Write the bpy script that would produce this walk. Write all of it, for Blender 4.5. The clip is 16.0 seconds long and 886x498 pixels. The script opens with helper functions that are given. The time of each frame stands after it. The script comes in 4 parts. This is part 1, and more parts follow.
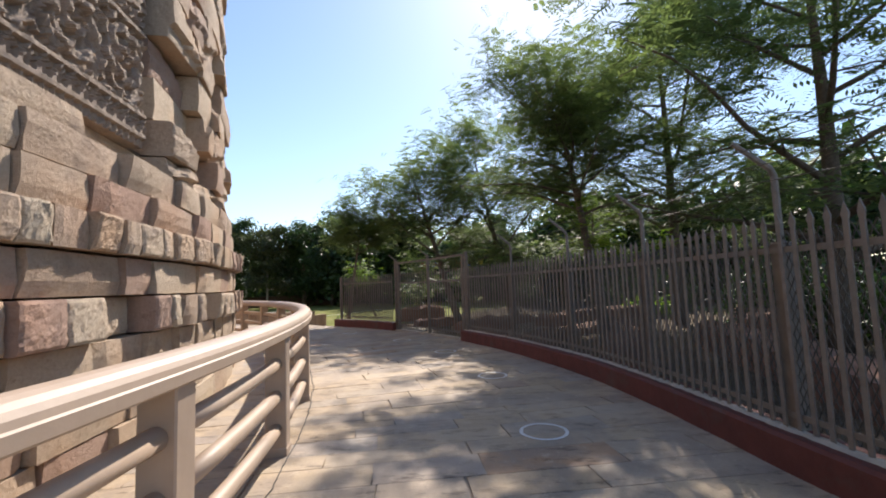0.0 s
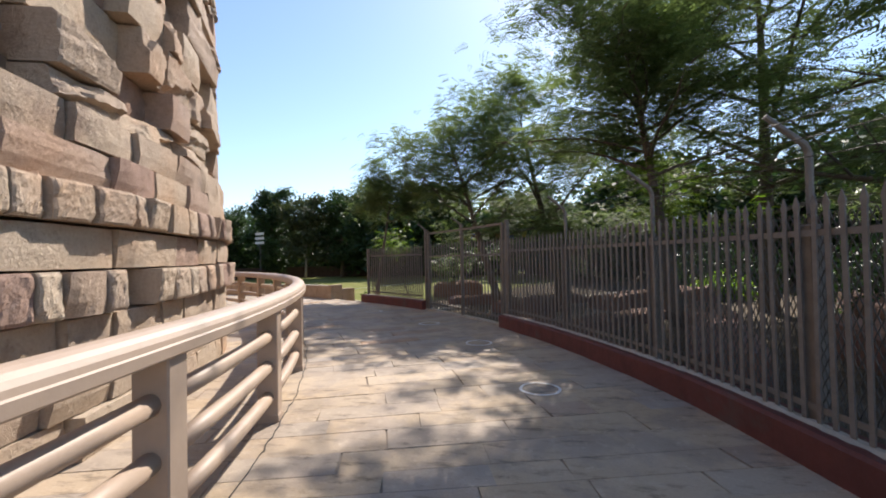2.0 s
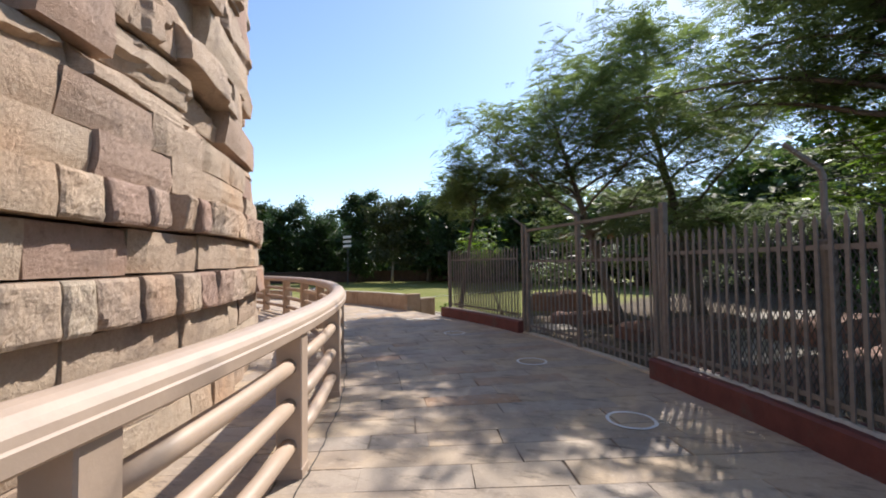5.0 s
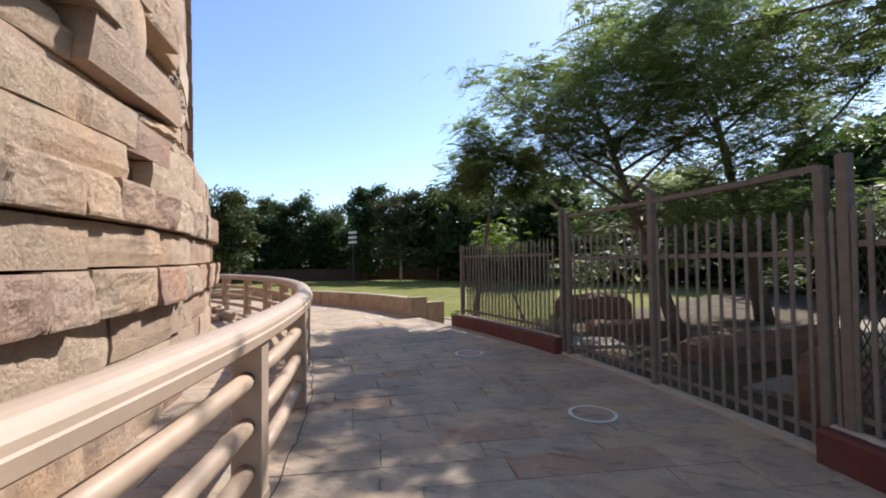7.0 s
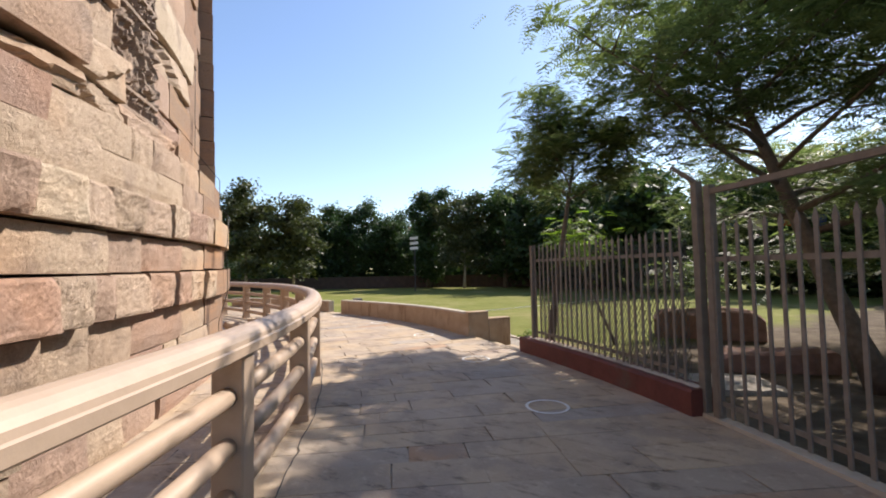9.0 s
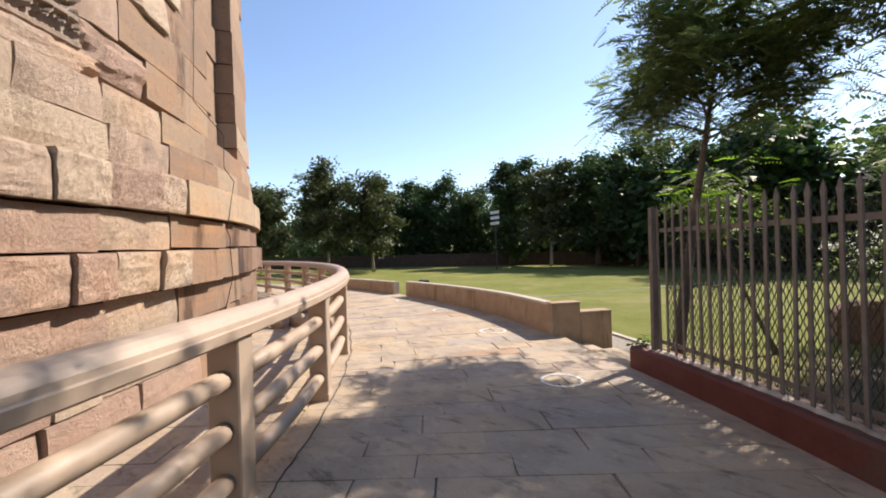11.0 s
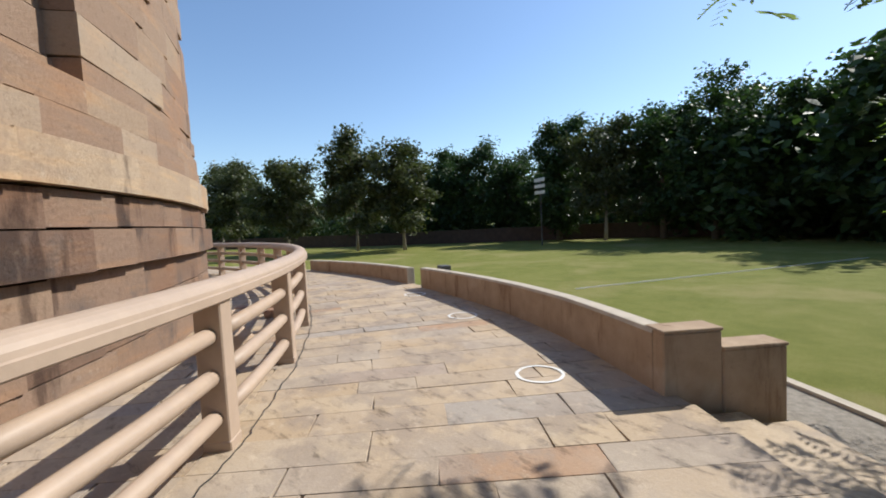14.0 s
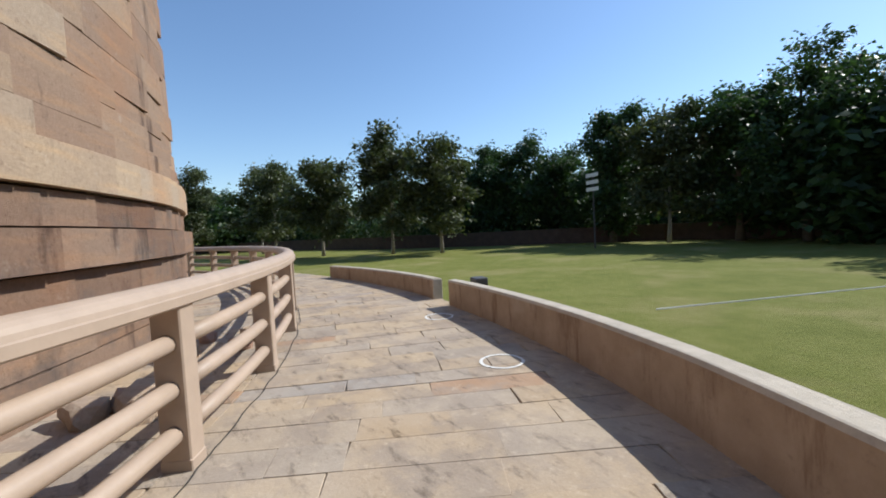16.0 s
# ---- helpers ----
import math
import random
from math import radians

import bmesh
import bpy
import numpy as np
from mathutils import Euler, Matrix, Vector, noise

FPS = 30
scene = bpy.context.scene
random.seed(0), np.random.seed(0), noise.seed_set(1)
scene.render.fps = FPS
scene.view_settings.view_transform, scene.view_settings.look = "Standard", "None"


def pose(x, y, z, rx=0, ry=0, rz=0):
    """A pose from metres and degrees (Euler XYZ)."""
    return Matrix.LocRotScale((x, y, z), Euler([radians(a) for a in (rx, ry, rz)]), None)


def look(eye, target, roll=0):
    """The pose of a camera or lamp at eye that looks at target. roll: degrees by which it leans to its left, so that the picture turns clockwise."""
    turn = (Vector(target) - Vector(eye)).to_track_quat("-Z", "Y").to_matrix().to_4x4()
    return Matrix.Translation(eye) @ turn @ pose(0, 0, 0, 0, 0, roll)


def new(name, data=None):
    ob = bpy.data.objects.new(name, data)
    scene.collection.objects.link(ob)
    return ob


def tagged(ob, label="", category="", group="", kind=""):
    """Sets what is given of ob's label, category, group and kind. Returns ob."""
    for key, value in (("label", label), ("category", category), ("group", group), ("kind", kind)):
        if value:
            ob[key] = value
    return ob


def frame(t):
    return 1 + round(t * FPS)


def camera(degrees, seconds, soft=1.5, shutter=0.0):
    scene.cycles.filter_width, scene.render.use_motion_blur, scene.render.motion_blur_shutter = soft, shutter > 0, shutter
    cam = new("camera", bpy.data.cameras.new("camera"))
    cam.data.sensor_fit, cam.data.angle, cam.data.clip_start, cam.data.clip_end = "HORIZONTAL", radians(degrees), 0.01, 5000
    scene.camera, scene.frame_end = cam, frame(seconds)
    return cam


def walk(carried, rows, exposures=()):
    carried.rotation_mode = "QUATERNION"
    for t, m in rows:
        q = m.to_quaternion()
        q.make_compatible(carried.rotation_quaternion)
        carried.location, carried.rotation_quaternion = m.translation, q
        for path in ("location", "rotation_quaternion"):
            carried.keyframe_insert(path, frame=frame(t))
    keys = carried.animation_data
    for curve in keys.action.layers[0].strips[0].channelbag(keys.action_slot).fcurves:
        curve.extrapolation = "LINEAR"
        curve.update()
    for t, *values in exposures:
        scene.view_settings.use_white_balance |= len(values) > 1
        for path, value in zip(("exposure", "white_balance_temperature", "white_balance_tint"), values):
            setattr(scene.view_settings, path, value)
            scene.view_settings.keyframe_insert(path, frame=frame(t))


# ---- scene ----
PATH = [
    (0, (16.911, -0.289, 1.275), (16.840, 1.702, 1.444), -2.2),
    (0.5, (16.964, 0.142, 1.278), (16.856, 2.134, 1.421), -2.0),
    (1, (16.962, 0.544, 1.278), (16.758, 2.532, 1.352), -1.6),
    (1.5, (16.972, 0.945, 1.296), (16.775, 2.935, 1.335), -1.5),
    (2, (16.963, 1.373, 1.312), (16.689, 3.354, 1.355), -1.2),
    (2.5, (16.909, 1.786, 1.323), (16.566, 3.756, 1.376), -0.7),
    (3, (16.861, 2.202, 1.331), (16.460, 4.160, 1.385), -0.2),
    (3.5, (16.775, 2.625, 1.327), (16.180, 4.533, 1.383), 0.4),
    (6, (15.999, 4.842, 1.345), (15.304, 6.716, 1.412), -0.7),
    (6.5, (15.829, 5.324, 1.340), (15.132, 7.199, 1.386), -0.5),
    (7, (15.656, 5.808, 1.342), (14.923, 7.668, 1.399), -0.7),
    (7.5, (15.474, 6.269, 1.334), (14.591, 8.062, 1.401), -0.6),
    (8, (15.306, 6.725, 1.324), (14.406, 8.510, 1.394), -0.8),
    (8.5, (15.131, 7.202, 1.321), (14.152, 8.944, 1.408), -1.0),
    (9, (14.982, 7.659, 1.326), (13.964, 9.378, 1.419), -1.1),
    (9.5, (14.826, 8.134, 1.327), (13.790, 9.843, 1.418), -1.1),
    (10, (14.631, 8.566, 1.330), (13.424, 10.161, 1.365), -1.4),
    (12.5, (13.272, 10.767, 1.289), (11.879, 12.201, 1.251), -2.0),
    (13, (12.996, 11.163, 1.3), (11.605, 12.596, 1.199), -3.0),
    (13.5, (12.703, 11.557, 1.313), (11.283, 12.961, 1.204), -2.8),
    (14, (12.378, 11.891, 1.297), (10.883, 13.214, 1.176), -2.9),
    (14.5, (12.071, 12.22, 1.282), (10.555, 13.518, 1.149), -3.0),
    (15, (11.725, 12.595, 1.271), (10.109, 13.766, 1.152), -3.7),
    (15.5, (11.345, 12.963, 1.252), (9.722, 14.127, 1.147), -2.9),
    (16, (10.975, 13.302, 1.249), (9.353, 14.468, 1.147), -3.1),
]
cam = camera(93.3, 16.0, soft=1.9)
walk(cam, [(t, look(eye, target, roll)) for t, eye, target, roll in PATH],
     [(0, 0.66, 6750, 15), (3.5, 0.68, 6500, 15), (7, 0.64, 6450, 15), (10, 0.72, 6970, 16), (12.5, 0.6, 6620, 14), (13.5, 0.38, 6520, 12), (14.5, 0.22, 6220, 9), (16, 0.18, 6070, 9)])

# ---- world and sun ----
SUN_AZ, SUN_EL = 77.0, 43.0
world = bpy.data.worlds.new("world")
scene.world = world
world.use_nodes = True
wn = world.node_tree.nodes
sky = wn.new("ShaderNodeTexSky")
sky.sky_type = 'NISHITA'
sky.sun_disc = False
sky.sun_elevation = radians(SUN_EL)
sky.sun_rotation = radians(90.0 - SUN_AZ)
sky.air_density, sky.dust_density, sky.ozone_density = 1.1, 0.3, 3.6
wn["Background"].inputs["Strength"].default_value = 0.14
world.node_tree.links.new(sky.outputs[0], wn["Background"].inputs[0])
sun_data = bpy.data.lights.new("sun", 'SUN')
sun_data.energy, sun_data.angle, sun_data.color = 5.0, radians(0.6), (1.0, 0.95, 0.86)
sun = new("sun", sun_data)
sx = math.cos(radians(SUN_EL)) * math.cos(radians(SUN_AZ))
sy = math.cos(radians(SUN_EL)) * math.sin(radians(SUN_AZ))
sun.matrix_world = look((sx * 60, sy * 60, math.sin(radians(SUN_EL)) * 60), (0, 0, 0))


# ---- materials ----
class Mat:
    """A node material with short calls for the usual nodes."""

    def __init__(self, name, rough=0.8, metal=0.0, spec=0.4):
        self.m = bpy.data.materials.new(name)
        self.m.use_nodes = True
        self.t = self.m.node_tree
        self.b = self.t.nodes["Principled BSDF"]
        self.b.inputs["Roughness"].default_value = rough
        self.b.inputs["Metallic"].default_value = metal
        self.b.inputs["Specular IOR Level"].default_value = spec
        self.pos = self.node("ShaderNodeNewGeometry").outputs["Position"]

    def node(self, kind, **kw):
        n = self.t.nodes.new(kind)
        for k, v in kw.items():
            n.inputs[k].default_value = v
        return n

    def link(self, a, b):
        self.t.links.new(a, b)

    def noise(self, scale, detail=4.0, rough=0.6, stretch=None):
        n = self.node("ShaderNodeTexNoise", Scale=scale, Detail=detail, Roughness=rough)
        src = self.pos
        if stretch:
            mp = self.node("ShaderNodeMapping", Scale=stretch)
            self.link(src, mp.inputs["Vector"])
            src = mp.outputs[0]
        self.link(src, n.inputs["Vector"])
        return n.outputs["Fac"]

    def ramp(self, fac, stops):
        r = self.t.nodes.new("ShaderNodeValToRGB")
        e = r.color_ramp.elements
        while len(e) < len(stops):
            e.new(0.5)
        for el, (p, c) in zip(e, stops):
            el.position = p
            el.color = (*c, 1) if len(c) == 3 else c
        self.link(fac, r.inputs[0])
        return r.outputs[0]

    def grey(self, fac, lo, hi):
        return self.ramp(fac, [(lo, (0, 0, 0)), (hi, (1, 1, 1))])

    def mix(self, fac, a, b, mode='MIX'):
        n = self.t.nodes.new("ShaderNodeMix")
        n.data_type, n.blend_type = 'RGBA', mode
        for v, i in ((fac, 0), (a, 6), (b, 7)):
            if isinstance(v, (int, float)):
                n.inputs[i].default_value = v
            elif isinstance(v, tuple):
                n.inputs[i].default_value = (*v, 1)
            else:
                self.link(v, n.inputs[i])
        return n.outputs[2]

    def color(self, c):
        if isinstance(c, tuple):
            self.b.inputs["Base Color"].default_value = (*c, 1)
        else:
            self.link(c, self.b.inputs["Base Color"])
        return self

    def bump(self, h, strength=0.4, dist=0.02):
        n = self.node("ShaderNodeBump", Strength=strength, Distance=dist)
        self.link(h, n.inputs["Height"])
        self.link(n.outputs[0], self.b.inputs["Normal"])
        return self

    def random(self, island=False):
        if island:
            return self.node("ShaderNodeNewGeometry").outputs["Random Per Island"]
        return self.node("ShaderNodeObjectInfo").outputs["Random"]


def stone_material(name, stops, stain=(0.16, 0.12, 0.095), stain_lo=0.55, island=False, bump=0.5, rough=0.9, streak=None, soot=0.0):
    m = Mat(name, rough, spec=0.25)
    base = m.ramp(m.random(island), stops)
    grain = m.noise(38, 6, 0.7)
    col = m.mix(m.grey(grain, 0.3, 0.75), m.mix(1.0, base, (0.80, 0.78, 0.77), 'MULTIPLY'), base)
    cloud = m.noise(2.1, 5, 0.65, streak)
    col = m.mix(m.grey(cloud, stain_lo, stain_lo + 0.22), col, stain)
    warm = m.noise(0.9, 3, 0.5)
    col = m.mix(m.grey(warm, 0.5, 0.8), col, m.mix(1.0, col, (1.12, 0.93, 0.78), 'MULTIPLY'))
    pale = m.noise(6.0, 5, 0.7)
    col = m.mix(m.grey(pale, 0.62, 0.8), col, m.mix(0.35, col, (0.55, 0.5, 0.42)))
    if soot:
        drip = m.noise(1.7, 6, 0.6, (1.3, 1.3, 0.3))
        col = m.mix(m.grey(drip, 0.66 - soot, 0.74 - soot), col, m.mix(1.0, col, (0.42, 0.40, 0.41), 'MULTIPLY'))
        bed = m.noise(3.0, 5, 0.6, (0.35, 0.35, 3.2))
        col = m.mix(m.grey(bed, 0.5, 0.66), col, m.mix(1.0, col, (1.18, 1.1, 0.98), 'MULTIPLY'))
    grime = m.noise(13, 7, 0.75)
    col = m.mix(m.grey(grime, 0.56, 0.68), col, m.mix(1.0, col, (0.74, 0.70, 0.68), 'MULTIPLY'))
    m.color(col)
    h = m.mix(0.3, m.noise(9, 10, 0.72), m.noise(45, 6, 0.7))
    m.bump(h, bump, 0.04)
    return m.m


SAND = [(0.0, (0.40, 0.27, 0.21)), (0.3, (0.49, 0.38, 0.285)), (0.55, (0.53, 0.42, 0.31)), (0.8, (0.46, 0.345, 0.255)), (1.0, (0.56, 0.46, 0.345))]
M_STONE = stone_material("weathered_sandstone", SAND, stain=(0.22, 0.165, 0.135), stain_lo=0.55, bump=0.9)
M_STONE_J = stone_material("weathered_sandstone_upper", SAND, stain=(0.22, 0.165, 0.135), stain_lo=0.55, island=True, bump=0.85)
DRESS = [(0.0, (0.255, 0.172, 0.122)), (0.35, (0.315, 0.222, 0.155)), (0.7, (0.28, 0.19, 0.134)), (0.95, (0.35, 0.257, 0.178)), (1.0, (0.385, 0.297, 0.215))]
M_DRESS = stone_material("dressed_sandstone", DRESS, bump=0.4, stain_lo=0.6, streak=(0.7, 0.7, 0.5), soot=0.06)
M_DRESS_J = stone_material("dressed_sandstone_upper", DRESS, island=True, bump=0.4, stain_lo=0.6, streak=(0.7, 0.7, 0.5), soot=0.06)
M_DRESS_LIP = stone_material("pale_weathered_moulding", [(0.0, (0.40, 0.30, 0.21)), (0.5, (0.455, 0.345, 0.235)), (1.0, (0.43, 0.34, 0.25))], stain=(0.27, 0.205, 0.155), stain_lo=0.55, bump=0.5, soot=0.04)
M_DRESS_LOW = stone_material("grey_weathered_ashlar", [(0.0, (0.18, 0.115, 0.082)), (0.5, (0.25, 0.165, 0.115)), (1.0, (0.29, 0.205, 0.15))], stain=(0.12, 0.098, 0.085), stain_lo=0.5, bump=0.55, soot=0.12)
M_CARVE = stone_material("carved_sandstone", [(0.0, (0.30, 0.235, 0.185)), (1.0, (0.36, 0.285, 0.225))], stain=(0.17, 0.135, 0.115), stain_lo=0.54, island=True, bump=0.6)
M_CORE = stone_material("stone_core", [(0.0, (0.19, 0.14, 0.10)), (1.0, (0.22, 0.16, 0.115))], bump=0.6)
PAVE = [(0.0, (0.408, 0.313, 0.215)), (0.25, (0.459, 0.352, 0.236)), (0.42, (0.357, 0.298, 0.236)), (0.6, (0.469, 0.364, 0.246)), (0.78, (0.428, 0.318, 0.204)), (0.92, (0.347, 0.308, 0.267)), (1.0, (0.388, 0.237, 0.136))]


def paving_material(name, island):
    m = Mat(name, 0.75, spec=0.35)
    base = m.ramp(m.random(island), PAVE)
    blot = m.noise(1.9, 7, 0.66, (1.0, 1.0, 1.0))
    col = m.mix(m.grey(blot, 0.47, 0.57), base, m.mix(0.65, base, (0.28, 0.225, 0.18)))
    vein = m.noise(5.5, 8, 0.72, (0.6, 1.7, 1))
    col = m.mix(m.grey(vein, 0.54, 0.66), col, m.mix(1.0, col, (0.44, 0.42, 0.40), 'MULTIPLY'))
    flake = m.noise(9.0, 8, 0.75)
    col = m.mix(m.grey(flake, 0.55, 0.66), col, m.mix(0.55, col, (0.56, 0.45, 0.33)))
    dust = m.noise(1.1, 4, 0.6)
    col = m.mix(m.grey(dust, 0.45, 0.75), col, m.mix(0.5, col, (0.50, 0.42, 0.335)))
    col = m.mix(m.grey(m.noise(55, 4, 0.7), 0.3, 0.7), m.mix(1.0, col, (0.88, 0.87, 0.86), 'MULTIPLY'), col)
    m.color(col)
    m.bump(m.mix(0.4, m.noise(11, 7, 0.7), m.noise(60, 4, 0.6)), 0.35, 0.02)
    return m.m


M_PAVE = paving_material("paving_sandstone", False)
M_PAVE_J = paving_material("paving_sandstone_rest", True)


def plain_material(name, c, rough=0.6, var=0.25, scale=8.0, bump=0.15, metal=0.0, dirt=None, dirt_lo=0.55):
    m = Mat(name, rough, metal)
    dark = tuple(v * (1 - var) for v in c)
    col = m.mix(m.grey(m.noise(scale, 5, 0.65), 0.3, 0.7), dark, c)
    if dirt:
        col = m.mix(m.grey(m.noise(scale * 0.4, 6, 0.7), dirt_lo, dirt_lo + 0.18), col, dirt)
    m.color(col)
    m.bump(m.noise(scale * 6, 5, 0.7), bump, 0.01)
    return m.m


M_JOINT = plain_material("joint_sand", (0.33, 0.265, 0.205), 0.95, bump=0.4)
M_RAIL = plain_material("painted_railing", (0.45, 0.34, 0.255), 0.52, 0.14, 5.0, 0.12, dirt=(0.33, 0.245, 0.185), dirt_lo=0.6)


def plaster_material():
    """Washed plaster with rain streaks, patches and a pitted face."""
    m = Mat("pink_washed_plaster", 0.88, spec=0.2)
    col = m.mix(m.grey(m.noise(3.0, 6, 0.65), 0.35, 0.65), (0.32, 0.23, 0.158), (0.415, 0.31, 0.22))
    col = m.mix(m.grey(m.noise(2.2, 7, 0.7, (1.6, 1.6, 0.25)), 0.54, 0.64), col, m.mix(1.0, col, (0.66, 0.60, 0.56), 'MULTIPLY'))
    col = m.mix(m.grey(m.noise(16, 6, 0.75), 0.58, 0.7), col, m.mix(0.5, col, (0.22, 0.16, 0.115)))
    col = m.mix(m.grey(m.noise(1.3, 4, 0.6), 0.58, 0.72), col, m.mix(0.4, col, (0.55, 0.47, 0.38)))
    m.color(col)
    m.bump(m.mix(0.4, m.noise(14, 8, 0.7), m.noise(70, 4, 0.6)), 0.5, 0.02)
    return m.m


M_WALL = plaster_material()
M_COPE = plain_material("wall_coping", (0.50, 0.44, 0.36), 0.85, 0.25, 6.0, 0.4, dirt=(0.26, 0.215, 0.17), dirt_lo=0.58)
M_RED = plain_material("red_painted_kerb", (0.145, 0.042, 0.032), 0.7, 0.35, 6.0, 0.35, dirt=(0.10, 0.065, 0.052), dirt_lo=0.54)
M_IRON = plain_material("dusty_painted_iron", (0.205, 0.18, 0.158), 0.6, 0.3, 14.0, 0.2, dirt=(0.15, 0.115, 0.092))
M_WIRE = plain_material("galvanised_wire", (0.12, 0.108, 0.095), 0.6, 0.3, 30.0, 0.1, metal=0.3)
M_POST = plain_material("concrete_fence_post", (0.20, 0.17, 0.143), 0.85, 0.3, 9.0, 0.3, dirt=(0.15, 0.12, 0.10))
M_WHITE = plain_material("white_road_paint", (0.74, 0.73, 0.70), 0.7, 0.12, 30.0, 0.2, dirt=(0.52, 0.48, 0.42), dirt_lo=0.62)
M_CABLE = plain_material("black_cable", (0.035, 0.032, 0.03), 0.6, 0.3, 20.0, 0.1)
M_BARK = plain_material("grey_brown_bark", (0.16, 0.125, 0.095), 0.9, 0.45, 14.0, 0.8)
M_BARK_PALE = plain_material("pale_trunk_bark", (0.34, 0.30, 0.25), 0.9, 0.4, 14.0, 0.8)
M_BRICK = plain_material("ruin_brick", (0.26, 0.14, 0.10), 0.9, 0.4, 7.0, 0.6, dirt=(0.16, 0.12, 0.09))
M_DARKSTEEL = plain_material("dark_steel", (0.08, 0.08, 0.085), 0.5, 0.3, 12.0, 0.1)
M_SIGN = plain_material("white_sign_paint", (0.72, 0.73, 0.74), 0.5, 0.1, 12.0, 0.05)
M_LOW = plain_material("brown_boundary_wall", (0.10, 0.066, 0.052), 0.9, 0.35, 3.0, 0.4, dirt=(0.08, 0.06, 0.05))


def leaf_material(name, a, b, trans=0.45):
    m = Mat(name, 0.5, spec=0.35)
    col = m.ramp(m.random(True), [(0.0, a), (0.6, b), (1.0, tuple(min(1, v * 1.35) for v in b))])
    col = m.mix(m.grey(m.noise(0.7, 3, 0.5), 0.35, 0.7), col, m.mix(1.0, col, (0.78, 0.85, 0.75), 'MULTIPLY'))
    m.color(col)
    tr = m.node("ShaderNodeBsdfTranslucent")
    m.link(m.mix(1.0, col, (1.4, 1.6, 0.85), 'MULTIPLY'), tr.inputs["Color"])
    mx = m.node("ShaderNodeMixShader", Fac=trans)
    m.link(m.b.outputs[0], mx.inputs[1])
    m.link(tr.outputs[0], mx.inputs[2])
    m.link(mx.outputs[0], m.t.nodes["Material Output"].inputs["Surface"])
    return m.m


M_NEEM = leaf_material("neem_leaves", (0.105, 0.122, 0.075), (0.15, 0.175, 0.10), 0.6)
M_LIME = leaf_material("yellow_green_leaves", (0.08, 0.13, 0.02), (0.16, 0.23, 0.04), 0.55)
M_MANGO = leaf_material("dark_green_leaves", (0.022, 0.042, 0.016), (0.045, 0.08, 0.028), 0.25)
M_TEAK = leaf_material("dull_broad_leaves", (0.04, 0.05, 0.022), (0.085, 0.095, 0.045), 0.25)


def ground_material():
    m = Mat("lawn_and_earth", 0.95, spec=0.15)
    g1 = m.ramp(m.noise(1.3, 6, 0.7), [(0.3, (0.155, 0.17, 0.037)), (0.5, (0.195, 0.205, 0.051)), (0.7, (0.24, 0.235, 0.074))])
    g2 = m.mix(m.grey(m.noise(60, 4, 0.7), 0.3, 0.7), m.mix(1.0, g1, (0.66, 0.7, 0.6), 'MULTIPLY'), g1)
    g3 = m.mix(m.grey(m.noise(0.35, 4, 0.6), 0.52, 0.72), g2, (0.27, 0.235, 0.10))
    earth = m.ramp(m.noise(2.2, 6, 0.7), [(0.3, (0.07, 0.052, 0.036)), (0.55, (0.12, 0.092, 0.064)), (0.75, (0.19, 0.155, 0.11))])
    # lawn west of the fence line, bare earth east of it and round the monument
    sep = m.node("ShaderNodeSeparateXYZ")
    m.link(m.pos, sep.inputs[0])
    side = m.node("ShaderNodeMath")
    side.operation = 'MULTIPLY_ADD'
    m.link(sep.outputs["Y"], side.inputs[0])
    side.inputs[1].default_value = -0.55
    m.link(sep.outputs["X"], side.inputs[2])
    wob = m.node("ShaderNodeMath")
    wob.operation = 'MULTIPLY_ADD'
    m.link(m.noise(0.8, 4, 0.6), wob.inputs[0])
    wob.inputs[1].default_value = 2.5
    m.link(side.outputs[0], wob.inputs[2])
    mr = m.node("ShaderNodeMapRange")
    m.link(wob.outputs[0], mr.inputs["Value"])
    mr.inputs["From Min"].default_value, mr.inputs["From Max"].default_value = 5.9, 6.9
    m.color(m.mix(mr.outputs[0], g3, earth))
    m.bump(m.noise(90, 4, 0.8), 0.6, 0.03)
    return m.m


M_GROUND = ground_material()
M_GRAVEL = plain_material("grey_gravel", (0.36, 0.32, 0.27), 0.95, 0.45, 22.0, 0.9)


# ---- geometry helpers ----
def P(r, az, z=0.0):
    a = radians(az)
    return (r * math.cos(a), r * math.sin(a), z)


def lerp_table(x, tab):
    return float(np.interp(x, [p[0] for p in tab], [p[1] for p in tab]))


def mesh_of(name, verts, faces, mat, smooth=False):
    me = bpy.data.meshes.new(name)
    me.from_pydata([tuple(v) for v in verts], [], [tuple(f) for f in faces])
    me.materials.append(mat)
    if smooth:
        me.polygons.foreach_set("use_smooth", [True] * len(me.polygons))
    me.update()
    return me


def put(name, me, parent=None, m=None, label="", category="", group="", kind=""):
    ob = new(name, me)
    if parent is not None:
        ob.parent = parent
    if m is not None:
        ob.matrix_basis = m
    return tagged(ob, label, category, group, kind)


def empty(name, m=None, **tags):
    ob = new(name)
    ob.empty_display_size = 0.2
    if m is not None:
        ob.matrix_basis = m
    return tagged(ob, **tags)


